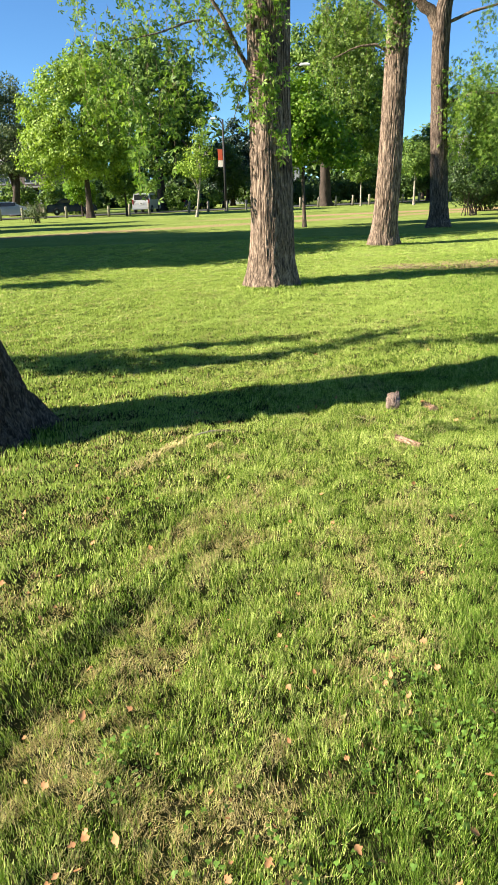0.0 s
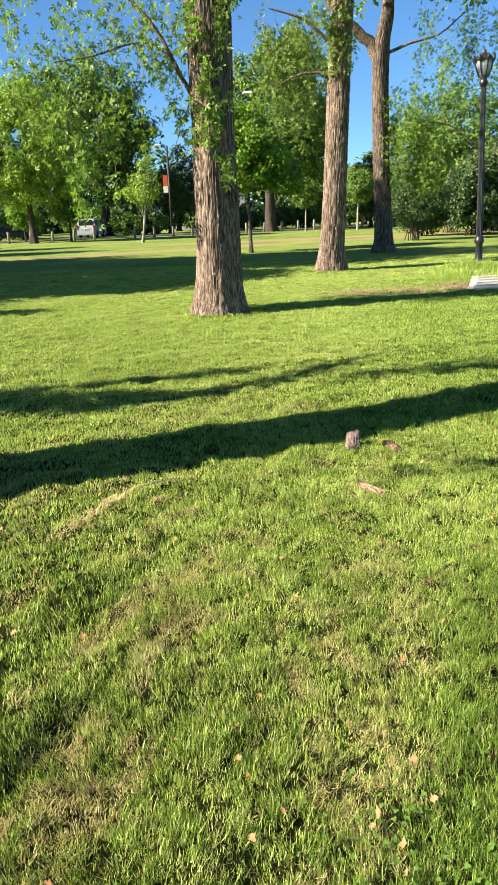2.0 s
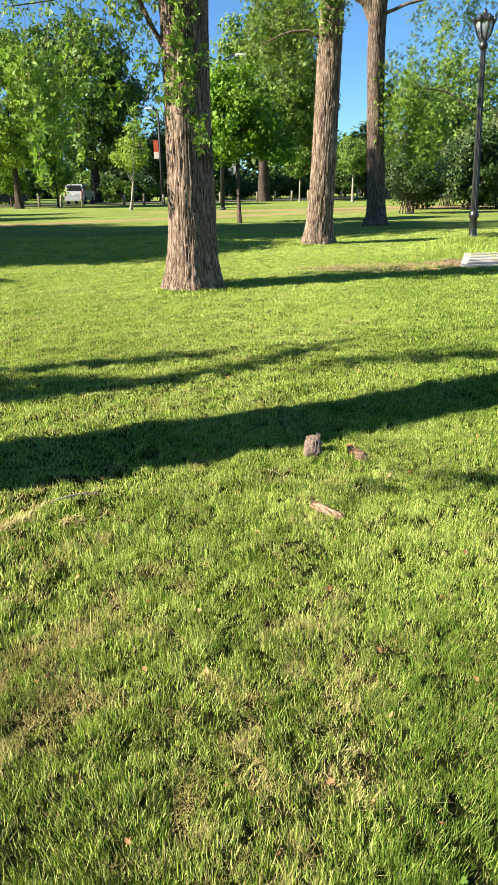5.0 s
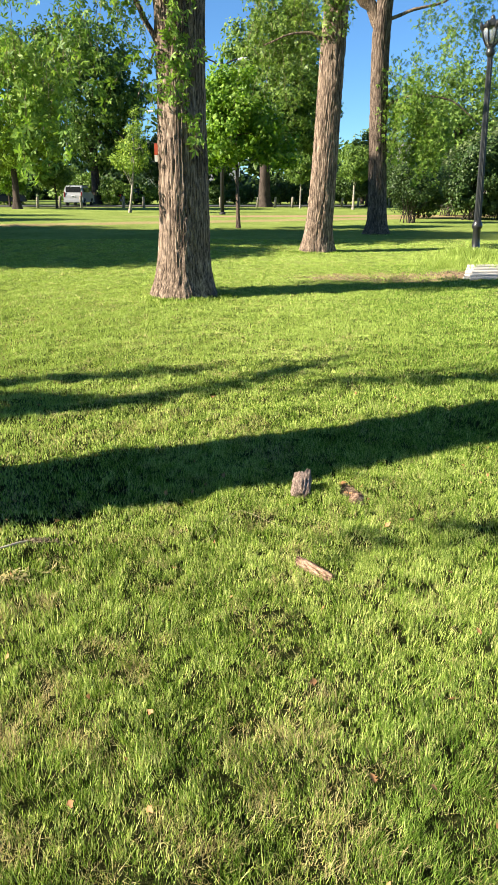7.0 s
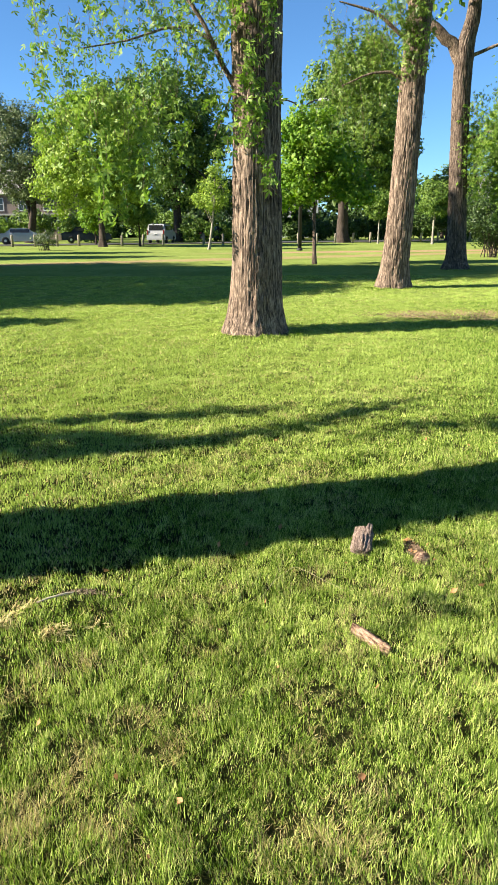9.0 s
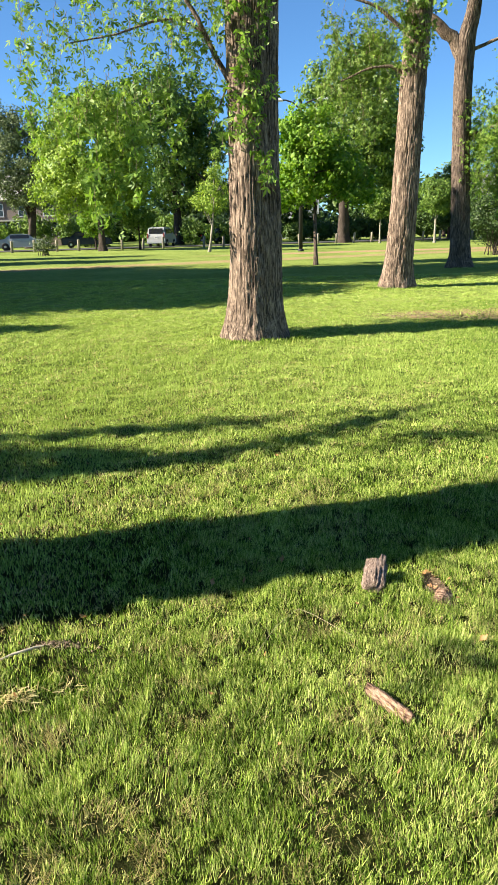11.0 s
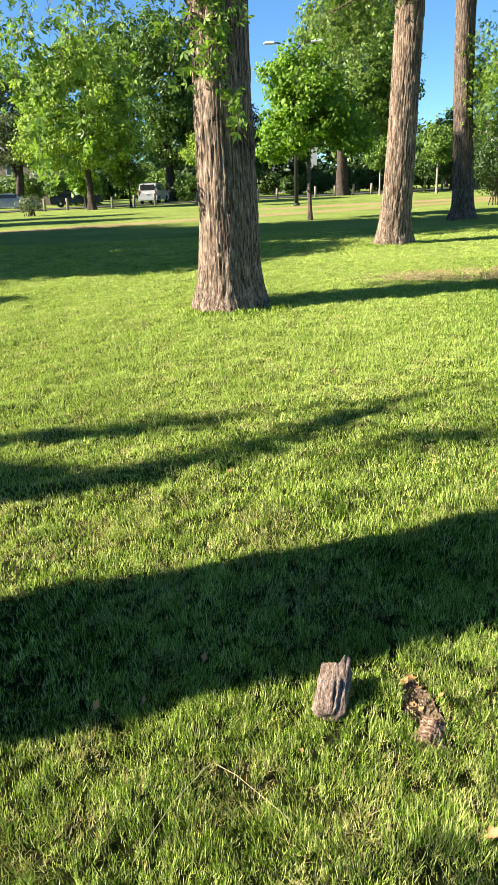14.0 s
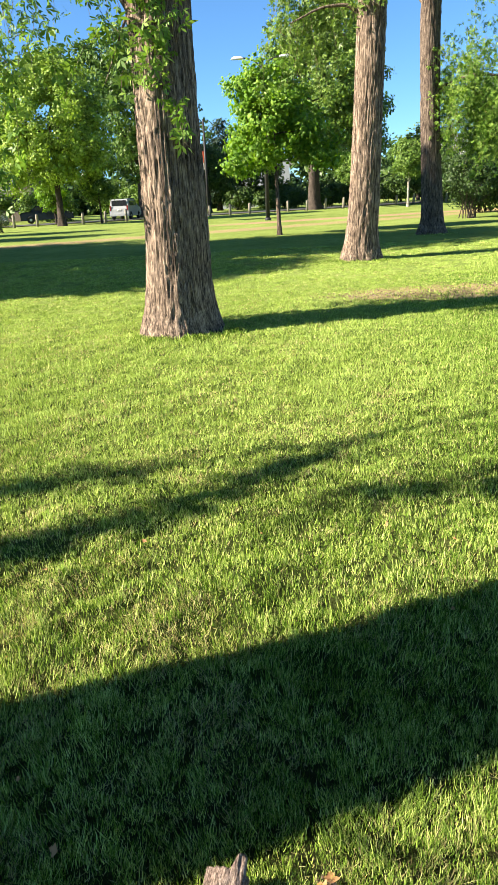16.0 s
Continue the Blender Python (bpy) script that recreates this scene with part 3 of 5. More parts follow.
def maple(name, x, y, label, stations, around, rings, depth, limbs, sprays, crown, seed, leaf=0.11, flare=0.35, furrow=15.0, bark=None, foliage=None):
    """A big silver maple: furrowed trunk, named limbs, hanging sprays of cut leaves and a high crown."""
    rng = np.random.RandomState(seed)
    z = gz(x, y) - 0.06
    t = thing(name, x, y, z, label, "tree", "silver maples")
    v, f = furrowed_trunk(stations, around, rings, depth, flare, 6, seed, furrow)
    part("trunk", mesh_of("trunk", v, f, bark or M_BARK), t, "deeply furrowed grey-brown bark")
    for pts, r0, r1 in limbs:
        pts = np.array(pts, float)
        u = np.linspace(0, 1, 13)
        s = np.linspace(0, 1, len(pts))
        p = np.stack([np.interp(u, s, pts[:, k]) for k in range(3)], -1)
        p[1:-1] = (p[:-2] + 2 * p[1:-1] + p[2:]) / 4
        p[1:-1] += rng.normal(0, r1 * 0.22, (11, 3))
        limb_part(t, p, np.linspace(r0, r1, 13), M_BARK)
    for starts, lengths, size, per, jit in sprays:
        (tv, tf), lp = hanging_sprays(rng, starts, lengths, size, per, jitter=jit)
        tagged(part("twig_spray", mesh_of("twig_spray", tv, tf, M_TWIG), t, "thin drooping twigs"), kind="stuff")
        lv, lf = lobed_leaves(lp, np.full(len(lp), size), rng)
        tagged(part("leaf_spray", mesh_of("leaf_spray", lv, lf, foliage or M_LEAF, False), t, "drooping sprays of fresh green cut leaves"), kind="stuff")
    pts, C, _ = crown_points(rng, crown[0], crown[1], crown[2], crown[3])
    lv, lf = leaves(pts, np.full(len(pts), leaf * 2.0), rng, 0.5)
    tagged(part("crown", mesh_of("crown", lv, lf, M_LEAF, False), t), kind="stuff")
    return t


rs = np.random.RandomState(5)


def cloud(n, lo, hi):
    return [tuple(rs.uniform(lo, hi)) for _ in range(n)]


# the maple in the middle of the lawn
starts_left = cloud(66, (-2.9, -0.5, 3.75), (-0.5, 0.5, 4.9)) + cloud(34, (-2.8, -.5, 2.95), (-1.2, .4, 3.8))
starts_long = [(-2.45, -.2, 3.2), (-2.5, -.1, 2.9), (-1.95, -.1, 2.9), (-1.9, 0, 2.8), (-2.0, -.1, 3.3), (-1.45, .1, 3.0), (-.55, -.2, 3.1), (-.5, 0, 3.3), (-2.8, .2, 3.8), (-1.2, -.3, 3.6)]
sprouts = [(cx + rs.normal(0, .07), -.42 + rs.uniform(-.12, .02), cz + rs.normal(0, .12)) for cx, cz in ((-.25, 4.4), (.05, 4.1), (-.12, 3.55), (.12, 3.25), (-.05, 3.0), (.22, 4.5)) for _ in range(4)] + [(-.4, -.2, z) for z in (3.1, 3.5, 4.0)] + [(0.12, -.45, 2.4), (.2, -.45, 2.3), (.05, -.45, 2.7)]
maple("maple_tree", 0.56, 11.5, "large silver maple with deeply furrowed grey-brown trunk on the lawn",
      [(0, 0, -.05, .43), (0, 0, .35, .385), (0.01, 0, 1.0, .355), (0.005, 0, 2.0, .342), (0.01, 0, 3.0, .332), (.02, 0, 4.4, .325), (.05, .05, 6.5, .30), (.1, .1, 9.5, .2)],
      220, 290, 0.019,
      [([(-.25, 0, 3.25), (-.45, -.05, 3.6), (-.62, -.1, 3.95), (-.8, -.12, 4.25), (-1.5, -.2, 4.9), (-2.8, -.3, 5.5)], .036, .016),
       ([(-.55, -.08, 3.8), (-.8, -.1, 3.98), (-1.15, -.15, 3.95), (-1.6, -.2, 3.8), (-2.2, -.2, 3.72)], .022, .008),
       ([(-.3, -.1, 3.2), (-.42, -.2, 2.9), (-.55, -.25, 2.6)], .014, .004),
       ([(0, 0, 6), (1.5, .5, 8), (3.0, 1, 9.5)], .16, .05), ([(0, 0, 6.5), (-1.5, .6, 8.5), (-2.6, 1, 10)], .15, .05), ([(0, 0, 7), (0.2, -1.4, 9), (0.5, -2.4, 10.5)], .14, .05)],
      [(starts_left, rs.uniform(.25, .8, 100), .09, 38, .08), (starts_long, [1.5, 1.3, 1.3, 1.2, 1.1, 1.1, .7, .8, .9, .9], .12, 46, .055), (sprouts, rs.uniform(.2, .5, len(sprouts)), .108, 46, .06)],
      ([(0, 0.5, 10, 4.5, 4, 3.2), (2.5, 1, 9, 2.5, 2.5, 2), (-2.5, 1, 9.5, 2.5, 2.5, 2)], 9000, 160, 0.8), 3)

# the second maple
s2 = [(rs.uniform(-1.6, -.2), rs.uniform(.1, 1.0), rs.uniform(4.5, 6.4)) for _ in range(60)]
s2b = [(rs.uniform(-.35, .45), rs.uniform(-.5, -.3), rs.uniform(5.2, 6.6)) for _ in range(26)]
maple("maple_tree", 3.83, 18.45, "silver maple with straight tan-grey trunk and leafy sprouts",
      [(0, 0, -.05, .40), (0, 0, .35, .345), (.03, 0, .8, .32), (.08, 0, 1.6, .30), (.15, 0, 3.2, .282), (.2, 0, 4.4, .272), (.27, 0, 6.0, .265), (.4, 0, 9, .18)],
      130, 200, 0.02,
      [([(.15, 0, 4.45), (-.3, -.05, 4.75), (-.8, -.1, 4.7), (-1.4, -.15, 4.45)], .045, .012), ([(.1, 0, 5.3), (-.7, -.1, 5.9), (-1.5, -.1, 6.1)], .05, .015),
       ([(.4, 0, 6.5), (1.8, .5, 8.5), (3, .8, 10)], .14, .05), ([(.4, 0, 7), (-1.4, .5, 9), (-2.5, .8, 10.5)], .13, .05)],
      [(s2, rs.uniform(.5, 1.7, 60), .10, 42, .08), (s2b, rs.uniform(.3, .9, 26), .12, 40, .08)],
      ([(.4, .5, 10.5, 4, 4, 3), (2.5, .5, 9.5, 2.4, 2.4, 2)], 7000, 140, 0.8), 8, flare=.3, foliage=M_LEAF_O)

# the third maple, forked
s3 = [(rs.uniform(.3, 2.3), rs.uniform(-1.2, .8), 0) for _ in range(80)]
s3 = [(a, b, rs.uniform(2.9, 4.4) + 1.5 * rs.rand() * (a < 1.3)) for a, b, c in s3]
s3b = [(rs.uniform(-.4, .5), rs.uniform(-.5, -.2), rs.uniform(3.0, 5.6)) for _ in range(14)]
s3c = [(rs.uniform(.6, 4.5), rs.uniform(-1.2, .8), rs.uniform(5.2, 8.2)) for _ in range(64)]
maple("maple_tree", 7.47, 26.3, "forked silver maple with drooping leafy side branches",
      [(0, 0, -.05, .42), (0, 0, .4, .345), (-.03, 0, 1.0, .325), (-.1, 0, 2.1, .31), (-.22, 0, 4.0, .29), (-.29, 0, 6.3, .29), (-.27, 0, 7.1, .27), (-.1, 0, 7.8, .22), (0, 0, 9.6, .16)],
      100, 150, 0.02,
      [([(-.3, 0, 6.45), (-.7, 0, 7.1), (-1.3, 0, 7.5), (-2.0, .1, 8.2), (-2.6, .2, 9.4)], .22, .1), ([(-.1, 0, 6.7), (.7, -.1, 7.0), (1.7, -.2, 7.2), (2.6, -.2, 7.9)], .06, .02),
       ([(0, 0, 4.2), (.9, -.2, 4.55), (2.2, -.3, 4.4), (3.3, -.3, 3.6)], .055, .015), ([(-.05, 0, 2.6), (.5, -.2, 3.2), (1.0, -.3, 3.3)], .03, .01)],
      [(s3, rs.uniform(.5, 1.7, 80), .15, 56, .14), (s3b, rs.uniform(.3, .8, 14), .12, 34, .08), (s3c, rs.uniform(.6, 1.8, 64), .12, 36, .14)],
      ([(.4, .5, 11.5, 4, 4, 3), (2.5, .5, 10.5, 2.4, 2.4, 2)], 7000, 140, 0.8), 13, bark=M_BARK_MID)

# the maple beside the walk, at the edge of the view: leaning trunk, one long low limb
near = maple("maple_tree", -2.0, 4.31, "large leaning silver maple with shade-darkened furrowed trunk and wide root flare",
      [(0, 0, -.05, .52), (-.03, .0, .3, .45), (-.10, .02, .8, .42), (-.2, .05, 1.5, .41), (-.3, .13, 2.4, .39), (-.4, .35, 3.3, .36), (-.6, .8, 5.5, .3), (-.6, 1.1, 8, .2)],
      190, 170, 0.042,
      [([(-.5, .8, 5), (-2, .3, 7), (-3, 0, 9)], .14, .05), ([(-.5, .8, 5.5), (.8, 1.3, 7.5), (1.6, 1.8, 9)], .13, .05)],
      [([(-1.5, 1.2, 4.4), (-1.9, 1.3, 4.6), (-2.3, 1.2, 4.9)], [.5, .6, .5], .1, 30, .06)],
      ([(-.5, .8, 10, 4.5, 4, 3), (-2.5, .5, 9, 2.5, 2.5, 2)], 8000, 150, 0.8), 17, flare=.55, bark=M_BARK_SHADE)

rk = np.random.RandomState(6)
# unseen leafy twigs, added to cast faint leaf shade on the grass
for foot, bend, tip, n in (((-.2, .0, 2.0), (-.4, -.6, 2.6), (-.75, -1.25, 2.85), 120), ((-.4, .3, 3.2), (-1.6, .7, 4.1), (-2.9, .95, 4.6), 300)):
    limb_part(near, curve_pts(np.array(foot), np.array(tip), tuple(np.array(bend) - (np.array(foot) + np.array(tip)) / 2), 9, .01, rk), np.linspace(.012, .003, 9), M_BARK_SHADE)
    q = np.array(tip)
    pp, _, _ = crown_points(rk, [(q[0], q[1], q[2], .55, .14, .3), (q[0] + .5, q[1] + .05, q[2] + .1, .4, .1, .22)], n, 30, .12)
    v, f = lobed_leaves(pp, np.full(len(pp), .1), rk)
    tagged(part("leaf_spray", mesh_of("leaf_spray", v, f, M_LEAF, False), near), kind="stuff")

# long drooping branch added out of view to cast leafy shade streaks on grass
rk = np.random.RandomState(4)
foot = np.array([-2.0, 4.31, gz(-2.0, 4.31) - .06])


def shade_bough(points, r0, r1):
    """A thin unseen side branch, added to the near maple through the given points of the park."""
    p = np.array(points, float) - foot
    u, k = np.linspace(0, 1, 15), np.linspace(0, 1, len(p))
    q = np.stack([np.interp(u, k, p[:, i]) for i in range(3)], -1)
    q[1:-1] = (q[:-2] + 2 * q[1:-1] + q[2:]) / 4
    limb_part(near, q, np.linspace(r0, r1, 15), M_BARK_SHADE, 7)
    return q


stem = shade_bough([(-2.5, 5.05, 5.2), (-3.5, 5.9, 5.5), (-4.4, 6.6, 4.7), (-4.6, 6.15, 3.95), (-4.75, 5.6, 3.5), (-5.0, 5.2, 3.05), (-5.5, 5.15, 2.75)], .035, .012)
side = shade_bough([(-4.5, 6.3, 4.2), (-5.2, 6.1, 3.4), (-5.9, 5.95, 2.75), (-6.6, 5.9, 2.5)], .03, .008)
high = shade_bough([(-3.9, 6.2, 5.2), (-4.4, 5.7, 4.8), (-5.1, 5.3, 4.5), (-5.7, 5.1, 4.4)], .03, .008)
for line, n, wide in ((stem[7:], 520, .075), (side[4:], 420, .085), (high[7:], 40, .08)):
    pick = rk.uniform(0, len(line) - 1.001, n)
    i = pick.astype(int)
    pp = line[i] + (line[i + 1] - line[i]) * (pick - i)[:, None] + rk.normal(0, wide, (n, 3)) * np.array([1.3, 1, 1.1])
    v, f = lobed_leaves(pp, np.full(n, .12), rk)
    tagged(part("leaf_spray", mesh_of("leaf_spray", v, f, M_LEAF, False), near), kind="stuff")
# unseen leaf clumps, added to fill out the left end of the streaks
pp, _, _ = crown_points(rk, [(-3.1, 1.15, 2.65, .7, .3, .24), (-3.9, 1.25, 2.6, .7, .34, .25)], 1200, 60, .16)
v, f = lobed_leaves(pp, np.full(len(pp), .12), rk)
tagged(part("leaf_spray", mesh_of("leaf_spray", v, f, M_LEAF, False), near), kind="stuff")

# a slender unseen stem, added so its thin shade lies before the broad shade
grown_tree("shade_tree", -12.2, 10.6, 6.6, .11, 3.4, [(.2, .1, 5.4, .45, .3, .6)], 900, .16, .3, 30, M_BARK_DARK, M_LEAF_C, "unseen slender tree added for a thin streak of shade", seed=29, limbs=3)

# big trees beside the lawn whose shade falls across it
SHADE = "broad leafy tree casting long shade on the lawn"
grown_tree("shade_tree", -17.5, 19.8, 12, .4, 3.0, [(0, 0, 7.5, 5.0, 5.0, 4.4), (2, 2, 6, 3, 3, 2.4), (-2, -2, 6.5, 3, 3, 2.4)], 13000, .5, 1.2, 330, M_BARK_DARK, M_LEAF_C, SHADE, seed=21)
grown_tree("shade_tree", -23, 23.5, 15, .45, 3.0, [(0, 0, 8.5, 5.0, 5.0, 5.2), (3, 0, 6.5, 3, 3, 2.6)], 13000, .5, 1.3, 330, M_BARK_DARK, M_LEAF_C, SHADE, seed=22)
grown_tree("shade_tree", -20.5, 20.0, 20, .5, 7.0, [(0, 0, 14.6, 4.2, 4.2, 4.8), (1.5, 1.5, 12, 2.6, 2.6, 2.6)], 12000, .5, 1.2, 300, M_BARK_DARK, M_LEAF_C, SHADE, seed=23)
grown_tree("shade_tree", -14.5, 13.9, 7.4, .2, 2.2, [(0, 0, 4.8, 2.5, 2.3, 2.2)], 9000, .26, .7, 130, M_BARK_DARK, M_LEAF_C, SHADE, seed=26)
grown_tree("shade_tree", -12.4, 14.9, 9.0, .2, 3.6, [(0, 0, 6.4, 2.0, 2.0, 1.9)], 8000, .26, .7, 110, M_BARK_DARK, M_LEAF_C, SHADE, seed=27)

grown_tree("shade_tree", -10.2, 16.3, 8.4, .18, 4.2, [(0, 0, 6.4, 1.4, 1.6, 1.2)], 6000, .26, .7, 110, M_BARK_DARK, M_LEAF_C, SHADE, seed=28)

# trees across the park
grown_tree("park_tree", -11.8, 57.5, 12, .26, 2.6, [(0, 0, 7.2, 4.3, 4.0, 4.2), (-2.4, 0, 4.3, 2.6, 2.6, 2.3), (2.2, -.5, 5.0, 2.6, 2.6, 2.6), (.3, 0, 10.2, 2.2, 2.2, 1.6), (-3.0, 0, 7.2, 2.0, 2.0, 2.2)],
           38000, .22, .75, 460, M_BARK_DARK, M_LEAF_A, "rounded light green park tree behind wooden posts", seed=31, limbs=10)
grown_tree("park_tree", -8.0, 76, 18, .45, 4.0, [(0, 0, 11, 5.0, 5.0, 6.0), (3.2, 0, 9.5, 2.6, 2.6, 2.6), (-4, 0, 12.5, 3.6, 3, 3.4), (-7.0, 0, 13.2, 2.4, 2.4, 2.2), (1.0, 0, 5.5, 4.6, 3, 3)],
           26000, .33, 1.1, 330, M_BARK_DARK, M_LEAF_E, "tall dark green tree behind the road", seed=32, limbs=9)
grown_tree("park_tree", 8.2, 68, 17, .55, 3.4, [(1.0, 0, 10, 4.9, 4.5, 5.6), (-2.0, 0, 8, 2.8, 3, 3.2), (4.5, 0, 7.5, 2.2, 2.5, 3.5), (-1.5, 0, 13, 2.4, 2.4, 2.4), (2, 0, 15, 3, 3, 2.0)],
           28000, .3, 1.0, 380, M_BARK_DARK, M_LEAF_O, "tall broad tree with stout dark trunk", seed=33, limbs=9)
grown_tree("birch_tree", -2.88, 50.0, 6.6, .085, 2.0, [(.25, 0, 3.3, 1.25, 1.2, .9), (.4, 0, 4.5, .85, .85, .9), (.5, 0, 5.7, .4, .4, .8)], 3000, .14, .36, 100, M_BARK_PALE, M_LEAF_A, "slender young birch with pale trunk", seed=34, limbs=9, lean=(.5, 0))
grown_tree("young_maple", 2.85, 30.4, 6.3, .075, 2.1, [(-.1, 0, 3.7, 1.75, 1.5, 1.2), (-1.2, 0, 2.75, .8, .8, .6), (-.3, 0, 4.9, 1.35, 1.2, 1.1), (1.5, 0, 2.9, .9, .9, .6)],
           14000, .15, .42, 260, M_BARK_MID, M_LEAF_Y, "young maple with bright green leaves and thin trunk", seed=35, limbs=10, lean=(-.1, 0))
grown_tree("park_tree", -22.6, 73, 14.5, .4, 3.0, [(0, 0, 8.5, 4.2, 4, 4.6), (2.0, 0, 5.5, 3, 3, 2.6), (-2.0, 0, 11, 3, 3, 2.4)], 26000, .22, .8, 360, M_BARK_DARK, M_LEAF_G, "grey-green tree with open crown", seed=36, limbs=14, lean=(1.0, 0))
grown_tree("small_tree", -9.2, 59.5, 4.0, .08, 1.2, [(0, 0, 2.6, 1.35, 1.2, 1.1)], 5000, .15, .4, 110, M_BARK_DARK, M_LEAF_C, "small round green tree beside the posts", seed=37, limbs=5)
grown_tree("small_tree", -13.6, 63, 3.6, .08, .8, [(0, 0, 2.2, 1.4, 1.2, 1.2)], 4500, .16, .4, 100, M_BARK_DARK, M_LEAF_Y, "small yellow-green tree beside the posts", seed=38, limbs=5)
grown_tree("small_tree", 14.8, 60.5, 5.6, .09, 1.7, [(0, 0, 3.6, 1.3, 1.2, 1.4)], 5000, .17, .4, 110, M_BARK_PALE, M_LEAF_C, "small round tree beside the posts", seed=39, limbs=5)
grown_tree("small_tree", 11.0, 64.5, 5.0, .07, 1.7, [(0, 0, 3.3, 1.2, 1.2, 1.2)], 4200, .17, .4, 100, M_BARK_PALE, M_LEAF_C, "small young tree with pale trunk", seed=40, limbs=5)
grown_tree("park_tree", 14.5, 84, 19, .4, 3.0, [(0, 0, 8.5, 3.4, 4, 5.6), (1.2, 0, 13, 2.4, 2, 2.6), (.8, 0, 16.5, 2.0, 2, 2.4), (0, 0, 4.5, 3.5, 3, 2.5)], 18000, .28, .9, 220, M_BARK_DARK, M_LEAF_B, "tall dark green tree behind the road", seed=41)
grown_tree("small_tree", 4.6, 89, 6.5, .1, 1.2, [(0, 0, 3.6, 2.2, 1.5, 2.4), (1.8, 0, 2.4, 1.6, 1.3, 1.6)], 6000, .26, .5, 120, M_BARK_DARK, M_LEAF_B, "dark green tree before the white house", seed=45, limbs=5)
grown_tree("spruce_tree", -0.6, 88, 10.5, .3, 1.0, [(0, 0, 2.6, 3.0, 3, 1.6), (0.2, 0, 4.6, 2.6, 2.5, 1.6), (.5, 0, 6.6, 2.0, 2, 1.4), (.6, 0, 8.4, 1.2, 1.2, 1.4)], 12000, .28, .7, 200, M_BARK_DARK, M_NEEDLE, "dark evergreen beside the white house", seed=42, droop=.6)
grown_tree("park_tree", 24, 62, 13, .35, 2.6, [(0, 0, 7, 3.6, 4, 4.4)], 12000, .26, .9, 200, M_BARK_DARK, M_LEAF_C, "leafy green park tree beside the road", seed=43)
grown_tree("park_tree", -1.5, 79, 8.0, .2, 2.0, [(0, 0, 4.5, 2.0, 2.4, 2.4), (1.5, 0, 3, 1.6, 1.6, 1.6)], 8000, .22, .6, 140, M_BARK_DARK, M_LEAF_B, "small dark green tree by the house", seed=44)


def shrub(name, x, y, blobs, n, leaf, stems, mat, label, seed, spread=.45, clusters=150):
    """A shrub of many stems that fan out from one foot."""
    rng = np.random.RandomState(seed)
    t = thing(name, x, y, gz(x, y) - .03, label, "shrub")
    pts, C, out = crown_points(rng, blobs, n, clusters, spread, 0.4)
    for k in rng.choice(len(C), stems, replace=False):
        foot = np.array([rng.normal(0, .25), rng.normal(0, .25), 0])
        tip = C[k] * np.array([.9, .9, .8])
        v, f = tube(curve_pts(foot, tip, (0, 0, .2), 7, .04, rng), np.linspace(.024, .008, 7), 6)
        part("stem", mesh_of("stem", v, f, M_BARK_DARK), t)
    v, f = leaves(pts, np.full(len(pts), leaf), rng, .3, .36, out)
    tagged(part("foliage", mesh_of("foliage", v, f, mat, False), t), kind="stuff")
    return t


shrub("shrub", 11.8, 36, [(0, 0, 1.8, 1.35, 1.2, 1.1), (-.2, 0, 2.7, 1.1, 1.0, .8), (.9, .4, 2.0, 1.0, 1.0, .9)], 12000, .1, 18, M_LEAF_D, "tall many-stemmed leafy shrub", 51)
shrub("shrub", 16.4, 40, [(0, 0, 2.0, 1.9, 1.4, 1.5), (.5, 0, 3.2, 1.5, 1.3, 1.0)], 11000, .17, 16, M_LEAF_D, "dark green shrub of many stems", 52)
shrub("shrub", 21.4, 44.5, [(0, 0, 2.6, 2.2, 1.6, 2.0), (.3, 0, 4.2, 1.6, 1.4, 1.1)], 12000, .17, 12, M_LEAF_Y, "bright green bushy shrub", 53)
shrub("shrub", 17.5, 46, [(0, 0, 2.3, 2.2, 2, 1.7), (1.3, 0, 3.3, 1.2, 1.2, 1.1)], 5000, .16, 20, M_LEAF_G, "tall thin feathery shrub", 54, .6)
shrub("shrub", 23.5, 41, [(0, 0, 2.0, 2.6, 1.8, 2.2)], 11000, .18, 12, M_LEAF_D, "dark green bushy shrub by the lawn", 55)
shrub("shrub", 18.2, 40.5, [(0, 0, 1.7, 1.9, 1.3, 1.7)], 9000, .17, 12, M_LEAF_D, "dark green bushy shrub in the hedge row", 71)
shrub("shrub", 21.6, 41.5, [(0, 0, 1.8, 2.0, 1.3, 1.8)], 9000, .17, 12, M_LEAF_D, "dark green bushy shrub in the hedge row", 72)
shrub("shrub", 20.5, 48, [(0, 0, 2.9, 2.4, 2, 2.1), (.9, 0, 4.6, 1.3, 1.3, 1.2)], 6500, .17, 20, M_LEAF_G, "tall thin feathery shrub behind the hedge row", 73, .6)
shrub("shrub", 24.5, 50, [(0, 0, 3.2, 2.6, 2, 2.4), (1.0, 0, 5.2, 1.6, 1.5, 1.4)], 8000, .18, 20, M_LEAF_C, "tall leafy shrub behind the hedge row", 74, .6)
for k, (bx, by, hh) in enumerate([(19.5, 74, 7.5), (27, 70, 8.5), (33, 78, 9), (23, 90, 9), (38, 72, 9)]):
    grown_tree("park_tree", bx, by, hh, .2, 1.5, [(0, 0, hh * .55, 2.6, 2.4, hh * .42), (1.5, 0, hh * .4, 1.8, 1.8, hh * .3)], 9000, .26, .7, 160, M_BARK_DARK, M_LEAF_C if k % 2 else M_LEAF_B, "leafy tree behind the shrubs", seed=90 + k)
